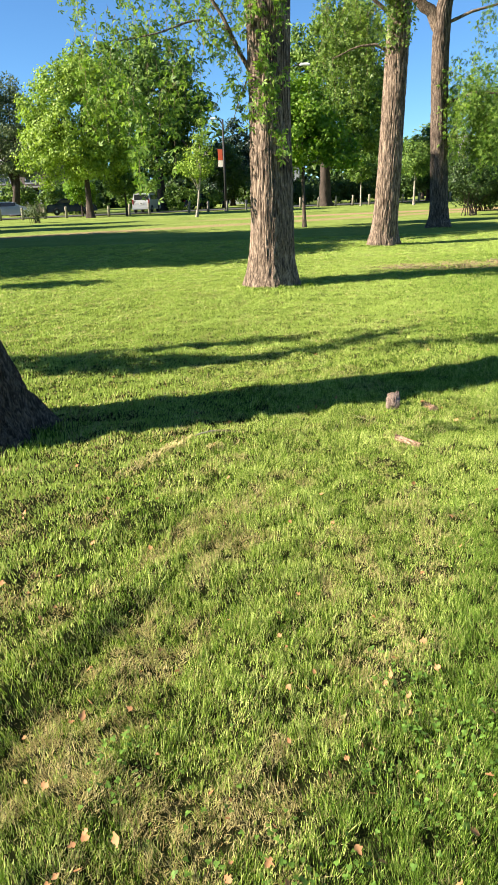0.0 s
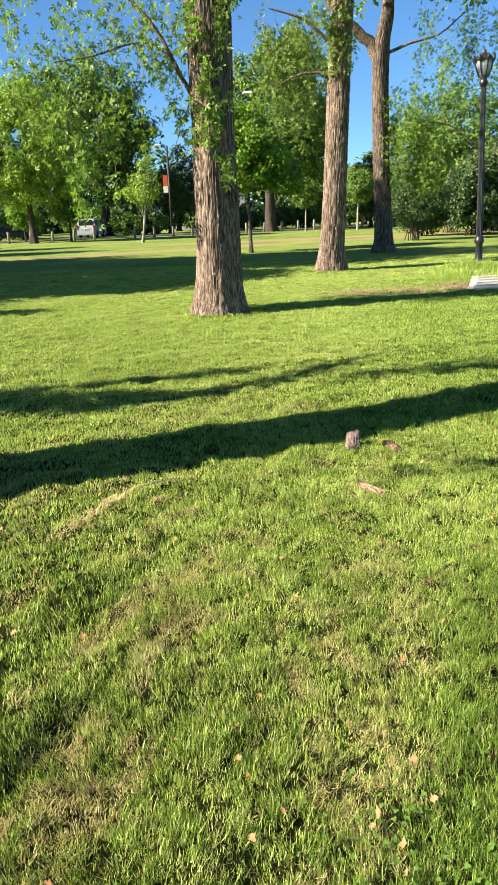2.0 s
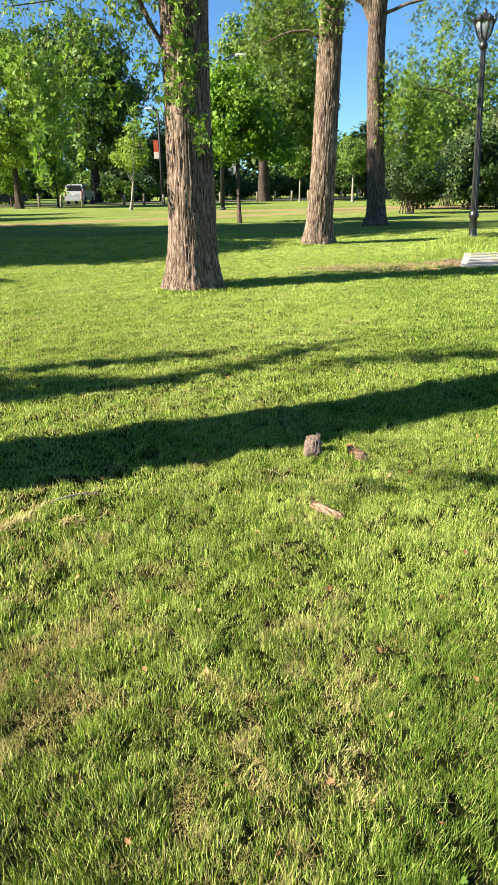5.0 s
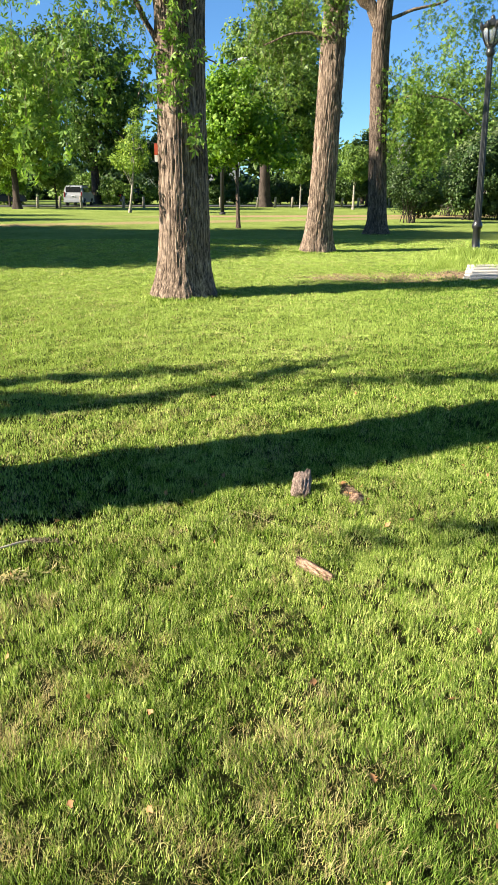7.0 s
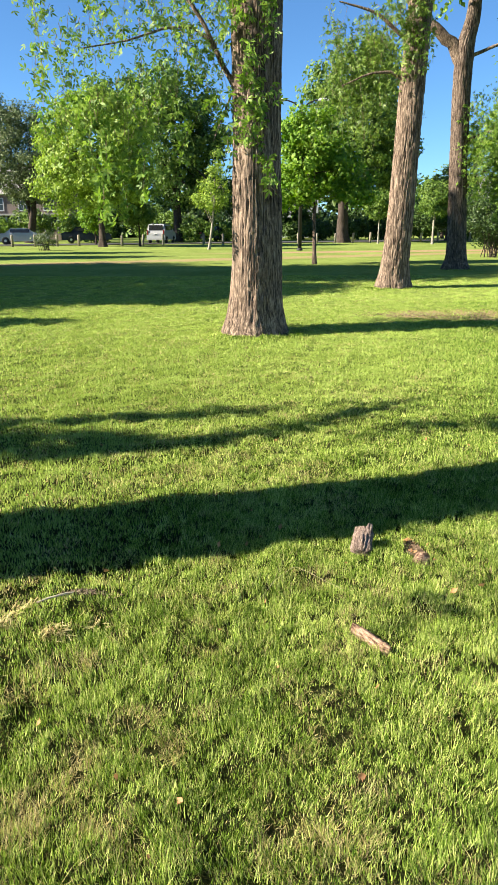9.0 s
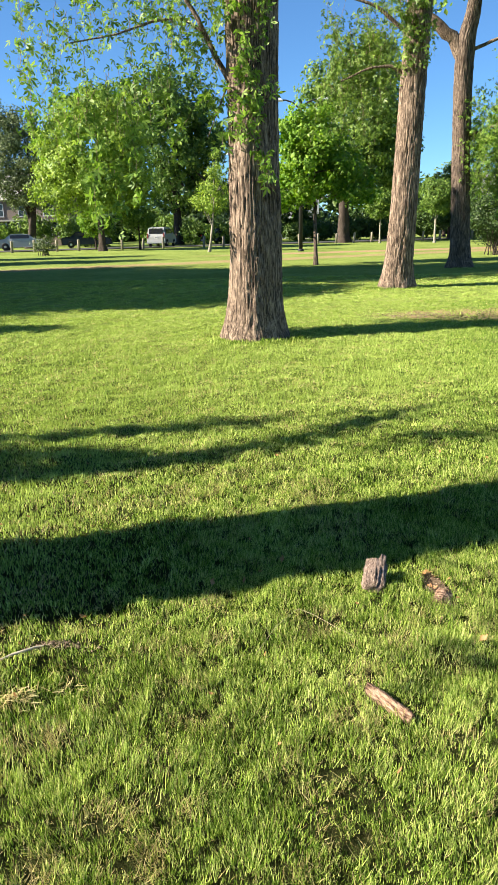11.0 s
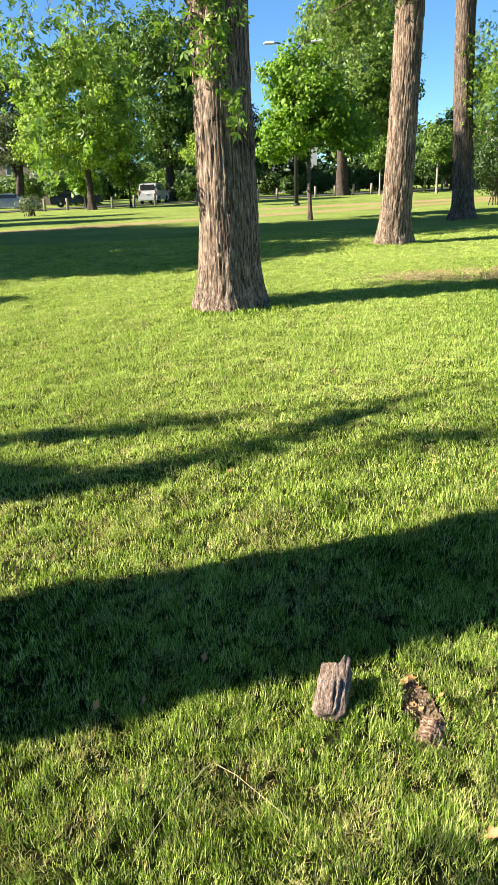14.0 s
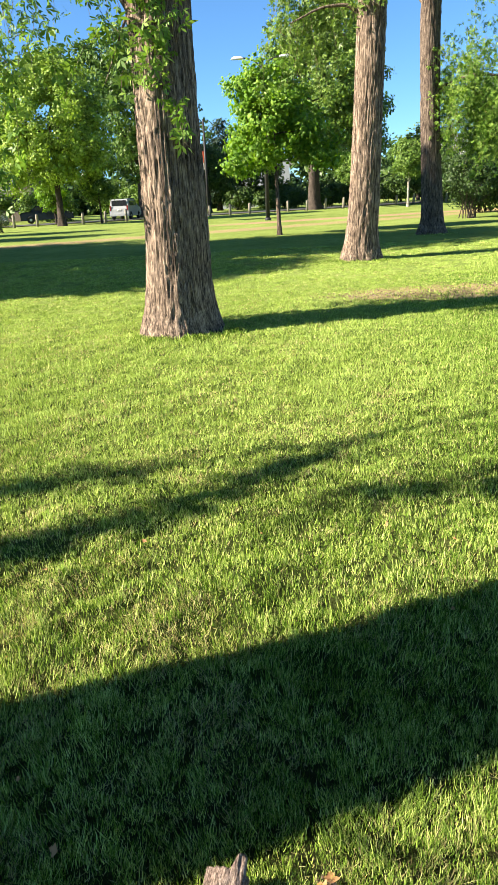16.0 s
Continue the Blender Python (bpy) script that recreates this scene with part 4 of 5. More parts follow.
shrub("shrub", 14.2, 42, [(0, 0, 1.7, 1.7, 1.3, 1.5)], 8000, .17, 12, M_LEAF_D, "dark green bushy shrub by the lawn", 56)
shrub("shrub", -13.8, 49, [(0, 0, .75, .75, .6, .55)], 1500, .09, 12, M_LEAF_G, "small thin bush on the lawn", 57, .22, 60)
for k, (bx, by, s) in enumerate([(-5.8, 74, 1.2), (-3.2, 76, 1.1), (1.8, 86, 1.3), (4.8, 84, 1.0), (10.5, 78, 1.3), (13, 80, 1.4), (18.5, 80, 1.5), (-15.5, 72, 1.2), (-18, 76, 1.4), (22, 76, 1.4), (7.0, 80, 1.1)]):
    shrub("shrub", bx, by, [(0, 0, 1.0 * s, 1.5 * s, 1.1, .9 * s)], 2300, .25, 5, M_LEAF_C if bx < 0 else M_LEAF_B, "green shrub across the road", 60 + k)

grown_tree("shade_tree", -25, 34.5, 13, .3, 4.0, [(0, 0, 8.5, 3.5, 1.6, 3.5)], 8000, .3, .9, 150, M_BARK_DARK, M_LEAF_C, "leafy tree beside the lawn casting a band of shade", seed=24)
grown_tree("shade_tree", -24, 41.0, 12, .3, 4.0, [(0, 0, 7.5, 3.5, 1.2, 3.0)], 7000, .3, .9, 150, M_BARK_DARK, M_LEAF_C, "leafy tree beside the lawn casting a band of shade", seed=25)
# a dense hedge line that closes the view under the crowns, shade in its leaf colour
rh = np.random.RandomState(78)
blobs = [(x, 112 + rh.uniform(-2, 2) + .25 * x, 2.2, 2.6, 2, rh.uniform(2.2, 3.6)) for x in np.arange(-80, 90, 2.6)]
pts, _, out = crown_points(rh, blobs, 26000, 1300, .9, .2)
v, f = leaves(pts, np.full(len(pts), .95), rh, .3, .36, out)
tagged(new("far_hedge", mesh_of("far_hedge", v, f, M_LEAF_D, False)), "green hedge behind the houses in shade-dark colour", "hedge", kind="stuff")
for k, (bx, by, s_) in enumerate([(-31, 79, 1.5), (-27, 77, 1.2), (-24.5, 80, 1.6), (-20, 82, 1.5), (-12, 84, 1.8), (-9, 82, 1.5), (5.5, 90, 1.4), (16, 88, 1.8), (26, 84, 1.8), (30, 82, 1.9)]):
    shrub("shrub", bx, by, [(0, 0, 1.1 * s_, 1.7 * s_, 1.2, 1.0 * s_)], 2700, .275, 5, M_LEAF_C if bx < 0 else M_LEAF_B, "green shrub before the houses", 80 + k)

# woods far behind, too many to count
rw = np.random.RandomState(77)
blobs = [(x, 122 + rw.uniform(-8, 12) + .25 * x, rw.uniform(3, 7), rw.uniform(4, 7), 4, rw.uniform(4, 7.5)) for x in np.arange(-95, 130, 4.5)]
pts, _, out = crown_points(rw, blobs, 30000, 1300, 1.6)
v, f = leaves(pts, np.full(len(pts), 1.1), rw, .3, .36, out)
woods = new("far_woods", mesh_of("far_woods", v, f, M_LEAF_B, False))
tagged(woods, "dark green line of woods behind the houses", "woods", kind="stuff")


# ---- street furniture ----
def post(x, y, h, tilt):
    t = thing("wooden_post", x, y, gz(x, y) - .1, "short weathered wooden post at the park edge", "post", "posts along the park road")
    bm = lathe([(.105, 0), (.105, h - .05), (.095, h), (.06, h + .025)], 12)
    me = part("shaft", (bm, M_POST), t)
    t.matrix_world = pose(x, y, gz(x, y) - .1, tilt[0], tilt[1], 20 * tilt[0])
    return me


rp = np.random.RandomState(9)
for i in range(31):
    px = -27.5 + 1.66 * i
    if i in (13,):
        continue
    py = 63.9 + 0.3 * px
    post(px, py, .97 + rp.uniform(-.05, .05), (rp.normal(0, 1.5), rp.normal(0, 1.5)))


def park_lamp(x, y):
    """An acorn lantern on a fluted iron post."""
    t = thing("park_lamp", x, y, gz(x, y) - .05, "tall black fluted iron lamp post with glass lantern", "lamp post")
    part("base", (lathe([(.13, 0), (.13, .1), (.095, .14), (.088, .64), (.12, .68), (.125, .74), (.1, .79), (.085, .85)], 24), M_IRON), t)
    n, bm = 32, bmesh.new()
    rings = []
    for z, r in ((.84, .085), (2.0, .075), (3.2, .065), (4.3, .058)):
        rings.append([bm.verts.new((r * (1 - .14 * (i % 2)) * math.cos(2 * math.pi * i / n), r * (1 - .14 * (i % 2)) * math.sin(2 * math.pi * i / n), z)) for i in range(n)])
    for a, b in zip(rings, rings[1:]):
        for i in range(n):
            bm.faces.new((a[i], a[(i + 1) % n], b[(i + 1) % n], b[i]))
    part("post", (bm, M_IRON), t, "fluted black shaft")
    part("collar", (lathe([(.06, 4.28), (.1, 4.34), (.1, 4.4), (.07, 4.44), (.1, 4.48), (.1, 4.51)], 24), M_IRON), t)
    lantern = part("globe", (lathe([(.09, 4.5), (.125, 4.55), (.175, 4.66), (.2, 4.77), (.19, 4.86), (.15, 4.9)], 24), M_GLOBE), t, "ribbed clear glass lantern globe")
    cap = part("cap", (lathe([(.2, 4.84), (.23, 4.86), (.215, 4.9), (.15, 4.96), (.07, 5.0), (.045, 5.03), (.05, 5.05), (.015, 5.1)], 24), M_IRON), t)
    for i in range(8):
        a = i * math.pi / 4
        v, f = tube([(r * math.cos(a), r * math.sin(a), z) for r, z in ((.1, 4.5), (.135, 4.55), (.185, 4.66), (.21, 4.77), (.212, 4.86))], [.012, .015, .016, .016, .014], 6)
        part("rib", mesh_of("rib", v, f, M_IRON), lantern)
        v, f = tube([(r * math.cos(a), r * math.sin(a), z) for r, z in ((.205, 4.82), (.24, 4.88), (.26, 4.93), (.248, 4.97))], [.036, .045, .03, .005], 6)
        part("leaf_crest", mesh_of("leaf_crest", v, f, M_IRON), cap)
    t.matrix_world = pose(x, y, gz(x, y) - .05, 0, -2.3, 0)
    return t


park_lamp(7.6, 17.85)


def street_light(x, y, h, arms, banner):
    t = thing("street_light", x, y, gz(x, y) - .05, "tall grey street light pole" + (" with a red and cream banner" if banner else " with two lamp heads"), "street light")
    part("pole", (rod(.13, .08, h, n=14), M_GREYPOLE), t)
    part("foot", (lathe([(.2, 0), (.2, .12), (.14, .2)], 14), M_GREYPOLE), t)
    for sx, reach in arms:
        v, f = tube([(0, 0, h - .5), (sx * reach * .4, 0, h - .1), (sx * reach * .8, 0, h + .05), (sx * reach, 0, h + .06)], [.05, .045, .04, .04], 8)
        part("arm", mesh_of("arm", v, f, M_GREYPOLE), t)
        bm = box(.75, .3, .16, (sx * (reach + .3), 0, h + .08), taper=.7)
        part("lamp_head", (bm, M_LIGHTHEAD), t, "pale cobra lamp head", bevel=.04)
    if banner:
        part("banner_top", (box(.4, .02, .9, (-.33, 0, 4.7)), M_BANNER_R), t, "red banner half", bevel=.005)
        part("banner_bottom", (box(.4, .02, .52, (-.33, 0, 3.98)), M_BANNER_W), t, "cream banner half", bevel=.005)
        for z in (3.7, 5.17):
            part("banner_arm", (rod(.02, .02, .75, (0, 0, z), (0, -90, 0), 8), M_GREYPOLE), t)
    return t


street_light(-1.05, 64.3, 7.5, [(-1, .5)], True)
street_light(3.15, 47.2, 8.75, [(-1, 1.1), (1, 1.0)], False)

# ---- the pale slab beside the lamp, with weeds round it ----
t = thing("concrete_slab", 6.9, 13.9, gz(6.9, 13.9) + .05, "pale weathered concrete slab lying by the lamp post", "slab")
for k in range(5):
    part("plank", (box(2.3 - .02 * k, .29, .1, (.16 * k - .3, -.62 + .31 * k, -.01 + .022 * k)), M_CONC), t, bevel=.012)
t.matrix_world = pose(6.9, 13.9, gz(6.9, 13.9) + .0, 0, 0, 4)
rg = np.random.RandomState(12)


def tuft_field(name, centres, n, h, label, mat, width=.006):
    """Tall weeds round the given spots."""
    c = np.array(centres)[rg.randint(0, len(centres), n)]
    p = c[:, :2] + rg.normal(0, 1, (n, 2)) * c[:, 2:3]
    z = ground_z(p[:, 0], p[:, 1])
    a = rg.rand(n) * 2 * np.pi
    L = h * rg.uniform(.5, 1.2, n)
    lean = rg.uniform(.1, .6, n)
    b = np.stack([p[:, 0], p[:, 1], z - .01], -1)
    d = np.stack([np.cos(a) * lean, np.sin(a) * lean, np.ones(n)], -1)
    s = np.stack([-np.sin(a), np.cos(a), 0 * a], -1) * width
    v = np.stack([b - s, b + s, b + d * L[:, None] * .6 + s * .8, b + d * L[:, None] * np.array([1.2, 1.2, 1]), b + d * L[:, None] * .6 - s * .8], 1).reshape(-1, 3)
    ob = new(name, mesh_of(name, v, np.arange(5 * n).reshape(n, 5), mat, False))
    return tagged(ob, label, "grass", kind="stuff")


tuft_field("tall_weeds", [(7.9, 15.2, .5), (8.4, 14.6, .6), (7.2, 12.4, .35), (7.4, 17.5, .3), (8.7, 16.3, .8), (7.9, 11.6, .45), (8.6, 13.3, .5), (7.9, 12.6, .4), (6.4, 15.1, .5)], 16000, .2, "tall uncut grass round the slab and the lamp post", M_MOWN, .0028)
tuft_field("base_weeds", [(3.6, 18.05, .16), (4.1, 18.05, .14), (3.3, 18.3, .12), (.2, 11.05, .12), (.75, 10.98, .12), (1.1, 11.2, .1), (.45, 11.0, .15), (7.5, 25.8, .25), (-1.5, 3.95, .1), (-1.42, 4.3, .08)], 5600, .06, "longer grass at the feet of the trunks", M_GRASS, .0026)


# ---- vehicles ----
def wheel(parent, x, y, r=.33):
    w = part("wheel", (lathe([(r - .1, -.1), (r - .02, -.1), (r, -.06), (r, .06), (r - .02, .1), (r - .1, .1)], 24), M_TYRE), parent)
    w.matrix_basis = pose(x, y, r, 0, 90, 0)
    part("rim", (lathe([(.05, -.105), (r - .1, -.09), (r - .1, .09), (.05, .105)], 16), M_CHROME), w)


def vehicle(name, x, y, turn, paint, label, length, width, height, kind):
    """A car, nose to +y in its own frame. Body sides are lofted from a side profile."""
    t = thing(name, x, y, gz(x, y) + .02, label, "car")
    L, W, H = length, width, height
    if kind == "van":
        prof = [(-.5, .18), (-.5, .52), (-.485, .62), (-.43, .98), (-.3, 1.0), (.1, .97), (.3, .66), (.47, .55), (.5, .42), (.5, .18)]
    else:
        prof = [(-.5, .2), (-.5, .58), (-.46, .66), (-.32, .69), (-.2, .98), (0, 1.0), (.12, .95), (.26, .68), (.46, .6), (.5, .45), (.5, .2)]
    bm = bmesh.new()
    cols = []
    for s, inset in ((-1, .1), (-1, 0), (1, 0), (1, .1)):
        ring = []
        for a, b in prof:
            k = 1 - inset if inset else 1
            high = max(0, b - .6) / .4
            ring.append(bm.verts.new((s * W / 2 * (1 - .16 * high) * (1 if inset == 0 else .93), a * L * (1 if inset == 0 else .985), b * H if inset == 0 else .5 * H + (b * H - .5 * H) * .985)))
        cols.append(ring)
    for a, b in zip(cols, cols[1:]):
        for i in range(len(prof)):
            j = (i + 1) % len(prof)
            bm.faces.new((a[i], a[j], b[j], b[i]))
    bm.faces.new(cols[0])
    bm.faces.new(cols[-1][::-1])
    bmesh.ops.recalc_face_normals(bm, faces=bm.faces)
    body = part("body", (bm, paint), t, bevel=.03)
    rear = -L / 2
    if kind == "van":
        part("rear_window", (box(W * .74, .03, H * .27, (0, rear + .13, H * .8), (-11, 0, 0)), M_TINT), t, "dark tinted rear window", bevel=.01)
        for s in (-1, 1):
            part("tail_light", (box(.12, .06, .42, (s * W * .43, rear + .01, H * .56)), M_RED), t, "red tail light", bevel=.015)
            part("side_window", (box(.03, L * .5, H * .23, (s * W * .462, -.1 * L, H * .79), (0, -s * 11, 0)), M_TINT), t, "dark side window", bevel=.01)
        bumper = part("bumper", (box(W * .98, .16, .24, (0, rear - .03, H * .24)), paint), t, bevel=.04)
        part("plate", (box(.32, .02, .16, (0, rear - .015, H * .47)), M_PLATE), t, "pale plate with plain bars", bevel=.004)
        part("plate_bar", (box(.22, .01, .05, (0, rear - .03, H * .47)), M_DARKPAINT), t)
        part("roof_rack", (merged(box(.04, L * .5, .04, (-W * .34, -.05, H + .03)), box(.04, L * .5, .04, (W * .34, -.05, H + .03))), M_IRON), t)
    else:
        for s in (-1, 1):
            part("side_window", (box(.03, L * .36, H * .2, (s * W * .44, -.03 * L, H * .82), (0, -s * 16, 0)), M_TINT), t, "dark side window", bevel=.01)
            part("headlight", (box(.3, .08, .13, (s * W * .34, L / 2 - .02, H * .5)), M_CHROME), t, "clear headlight", bevel=.02)
            part("tail_light", (box(.3, .06, .13, (s * W * .34, rear + .01, H * .55)), M_RED), t, "red tail light", bevel=.02)
        part("windscreen", (box(W * .7, .03, H * .3, (0, L * .19, H * .82), (58, 0, 0)), M_TINT), t, "dark windscreen", bevel=.01)
        part("bumper", (box(W * .98, .14, .2, (0, L / 2, H * .28)), paint), t, bevel=.04)
    for sx in (-1, 1):
        for sy in (-1, 1):
            wheel(t, sx * W * .44, sy * L * .31)
    t.matrix_world = pose(x, y, gz(x, y) + .03, 0, 0, turn)
    return t


vehicle("minivan", -8.6, 68.2, -6, M_SILVER, "silver minivan parked on the road", 4.5, 1.72, 1.7, "van")
vehicle("sedan", -20.6, 65.0, -78, M_SILVER, "silver sedan parked behind the posts", 4.5, 1.8, 1.42, "sedan")
vehicle("sedan", -4.4, 75.5, -40, M_DARKPAINT, "dark blue car parked under the trees", 4.6, 1.85, 1.5, "sedan")
vehicle("sedan", -16.0, 69.5, -75, M_DARKPAINT, "dark car parked under the trees", 4.6, 1.85, 1.5, "sedan")


# ---- houses ----
def window(parent, x, y, z, w, h, depth=.08):
    win = part("window", (merged(box(w + .2, depth, .1, (x, y, z + h / 2 + .05)), box(w + .24, depth + .04, .1, (x, y - .01, z - h / 2 - .05)), box(.1, depth, h, (x - w / 2 - .05, y, z)), box(.1, depth, h, (x + w / 2 + .05, y, z))), M_SIDING), parent, "white window frame")
    part("pane", (box(w, .02, h, (x, y + .02, z)), M_TINT), win)
    part("glazing_bar", (merged(box(w, .03, .04, (x, y, z)), box(.04, .03, h, (x, y, z))), M_SIDING), win)


def house(x, y, w, d, eaves, ridge, wall, label, windows, gable_front=True):
    t = thing("house", x, y, gz(x, y) - .1, label, "house")
    bm = bmesh.new()
    if gable_front:
        out = [(-w / 2, 0), (w / 2, 0), (w / 2, eaves), (0, ridge), (-w / 2, eaves)]
        a = [bm.verts.new((px, 0, pz)) for px, pz in out]
        b = [bm.verts.new((px, d, pz)) for px, pz in out]
    else:
        out = [(0, 0), (d, 0), (d, eaves), (d / 2, ridge), (0, eaves)]
        a = [bm.verts.new((-w / 2, py, pz)) for py, pz in out]
        b = [bm.verts.new((w / 2, py, pz)) for py, pz in out]
    bm.faces.new(a)
    bm.faces.new(b[::-1])
    for i in range(5):
        bm.faces.new((a[i], b[i], b[(i + 1) % 5], a[(i + 1) % 5]))
    bmesh.ops.recalc_face_normals(bm, faces=bm.faces)
    part("wall", (bm, wall), t)
    span = (w if gable_front else d) / 2
    ang = math.degrees(math.atan2(ridge - eaves, span))
    slope = math.hypot(span, ridge - eaves) + .5
    for s in (-1, 1):
        cx = s * (span / 2 + .15)
        zc = (eaves + ridge) / 2 - .1 * (ridge - eaves) / span + .12
        if gable_front:
            part("roof", (box(slope, d + 1, .18, (cx, d / 2, zc), (0, s * ang, 0)), M_ROOF), t, "grey shingled roof")
        else:
            part("roof", (box(w + 1, slope, .18, (0, d / 2 + cx, zc), (-s * ang, 0, 0)), M_ROOF), t, "grey shingled roof")
    for wx, wz, ww, wh in windows:
        window(t, wx, -.04, wz, ww, wh)
    return t


house(3.6, 98, 9.5, 10, 5.2, 9.3, M_SIDING, "white two-storey house with grey gable roof behind the trees",
      [(-3, 1.7, 1.0, 1.5), (-1, 1.7, 1.0, 1.5), (1.3, 1.7, 1.0, 1.5), (3.2, 1.7, 1.0, 1.5), (-2.2, 4.4, 1.0, 1.4), (0, 4.6, 1.0, 1.4), (2.2, 4.4, 1.0, 1.4)])
t = house(-29, 87, 14, 9, 5.4, 8.6, M_BRICKW, "dark brick house with a white glazed porch", [(-4.5, 4.2, 1.1, 1.3), (-1.5, 4.2, 1.1, 1.3), (1.5, 4.2, 1.1, 1.3), (4.5, 4.2, 1.1, 1.3)], False)
part("porch_roof", (box(13, 2.4, .2, (0, -1.1, 3.0)), M_ROOF), t, bevel=.02)
part("porch_wall", (box(12.6, .2, 1.0, (0, -2.0, .6)), M_BRICKW), t, bevel=.01)
for k in range(9):
    part("column", (box(.18, .18, 1.85, (-6 + 1.5 * k, -2.0, 2.0)), M_SIDING), t, "white porch column", bevel=.01)
for k in range(8):
    part("porch_window", (box(1.2, .05, 1.5, (-5.25 + 1.5 * k, -2.0, 1.95)), M_TINT), t, "dark porch window")
    part("glazing_bar", (merged(box(1.25, .07, .05, (-5.25 + 1.5 * k, -2.02, 1.95)), box(.05, .07, 1.5, (-5.25 + 1.5 * k, -2.02, 1.95))), M_SIDING), t)
house(38, 104, 16, 10, 5.4, 8.2, M_TAN, "long tan brick building behind the shrubs", [(-5, 3.4, 1.2, 1.6), (-1.5, 3.4, 1.2, 1.6), (2, 3.4, 1.2, 1.6), (5.5, 3.4, 1.2, 1.6)], False)
t = thing("chimney", 43.0, 120, 0.8, "tall tan brick chimney above the far roofs", "chimney")
part("stack", (box(1.4, 1.4, 13.6, (0, 0, 6.8), taper=.85), M_TAN), t, bevel=.03)
part("cap", (box(1.5, 1.5, .5, (0, 0, 13.8)), M_CONC), t, bevel=.03)

# ---- on the grass ----
rl = np.random.RandomState(33)


def lump(name, x, y, z, verts, faces, mat, label, category):
    t = new(name, mesh_of(name, verts, faces, mat))
    t.matrix_world = pose(x, y, z)
    return tagged(t, label, category)


def wood_chunk(length, radius, splinter, seed):
    """A short broken length of log lying in the grass, with a splintered far end."""
    n, m = 44, 30
    a = np.linspace(0, 2 * np.pi, n, endpoint=False)
    u = np.linspace(0, 1, m)
    A, U = np.meshgrid(a, u)
    nz = lambda f, g, o: vnoise(np.stack([np.cos(A) * f + o, np.sin(A) * f + o, U * g + seed], -1).reshape(-1, 3)).reshape(A.shape) - .5
    end = length * (1 + .12 * nz(2.5, 0, 9)) + splinter * np.exp(-(np.angle(np.exp(1j * (A - .7))) / .45) ** 4)
    Y = U * end
    R = radius * (1 + .2 * np.cos(2 * A + .6)) * np.minimum(1, .55 + 6 * U) * (1 - .15 * U)
    R = R + radius * (.2 * nz(3, 3, 4) + .28 * nz(9, 1.5, 14) + .22 * nz(24, 5, 24))
    V = np.stack([np.cos(A) * R, Y, np.sin(A) * R], -1).reshape(-1, 3)
    V = np.concatenate([V, [[0, length * .88, 0], [0, .012, 0]]])
    i = np.arange(n * m).reshape(m, n)
    j = np.roll(i, -1, 1)
    q = np.stack([i[:-1], i[1:], j[1:], j[:-1]], -1).reshape(-1, 4)
    cap = np.stack([j[-1], i[-1], np.full(n, n * m)], -1)
    cap0 = np.stack([i[0], j[0], np.full(n, n * m + 1)], -1)
    return V, [q, np.concatenate([cap, cap0])]


v, f = wood_chunk(.17, .046, .04, 3.5)
ob = lump("wood_chunk", 1.13, 4.48, gz(1.13, 4.5) + .045, v, f, M_WOOD, "weathered broken wood chunk lying in the grass", "wood")
ob.matrix_world = pose(1.125, 4.53, gz(1.13, 4.53) + .012, 16, 0, -14) @ Matrix.Diagonal((1, 1, .82, 1))


def bark_slab(length, width, thick):
    nu, nv = 40, 12
    U, W = np.meshgrid(np.linspace(-.5, .5, nu), np.linspace(-1, 1, nv))
    edge = 1 - .5 * np.abs(2 * U) ** 4 + .12 * (vnoise(np.stack([U * 14, 0 * U + 2, W], -1).reshape(-1, 3)).reshape(U.shape) - .5)
    X, Y = U * length, W * width / 2 * edge
    H = thick * (1 - W ** 2) + .006 * (vnoise(np.stack([U * 22, W * 3, 0 * U], -1).reshape(-1, 3)).reshape(U.shape) - .5)
    top = np.stack([X, Y, H + .012], -1).reshape(-1, 3)
    bot = np.stack([X, Y, H * .5 - .006], -1).reshape(-1, 3)
    i = np.arange(nu * nv).reshape(nv, nu)
    q = np.stack([i[:-1, :-1], i[:-1, 1:], i[1:, 1:], i[1:, :-1]], -1).reshape(-1, 4)
    k = nu * nv
    rim = np.concatenate([i[0], i[1:, -1], i[-1, ::-1][1:], i[::-1, 0][1:]])
    side = np.stack([rim, np.roll(rim, -1), np.roll(rim, -1) + k, rim + k], -1)[:-1]
    return np.concatenate([top, bot]), np.concatenate([q, q[:, ::-1] + k, side[:, ::-1]])


v, f = bark_slab(.19, .048, .022)
ob = lump("bark_piece", 1.065, 3.79, gz(1.065, 3.79) + .002, v, f, M_REDWOOD, "reddish-brown curved piece of bark on the grass", "bark")
ob.matrix_world = pose(1.065, 3.79, gz(1.065, 3.79) + .002, 8, 4, -50)
v, f = wood_chunk(.085, .035, .012, 7.5)
ob = lump("wood_chunk", 1.40, 4.43, gz(1.40, 4.45), v, f, M_REDWOOD, "pale reddish broken wood lying in a bare hollow", "wood")
ob.matrix_world = pose(1.39, 4.43, gz(1.40, 4.45) - .015, 12, 0, -25)
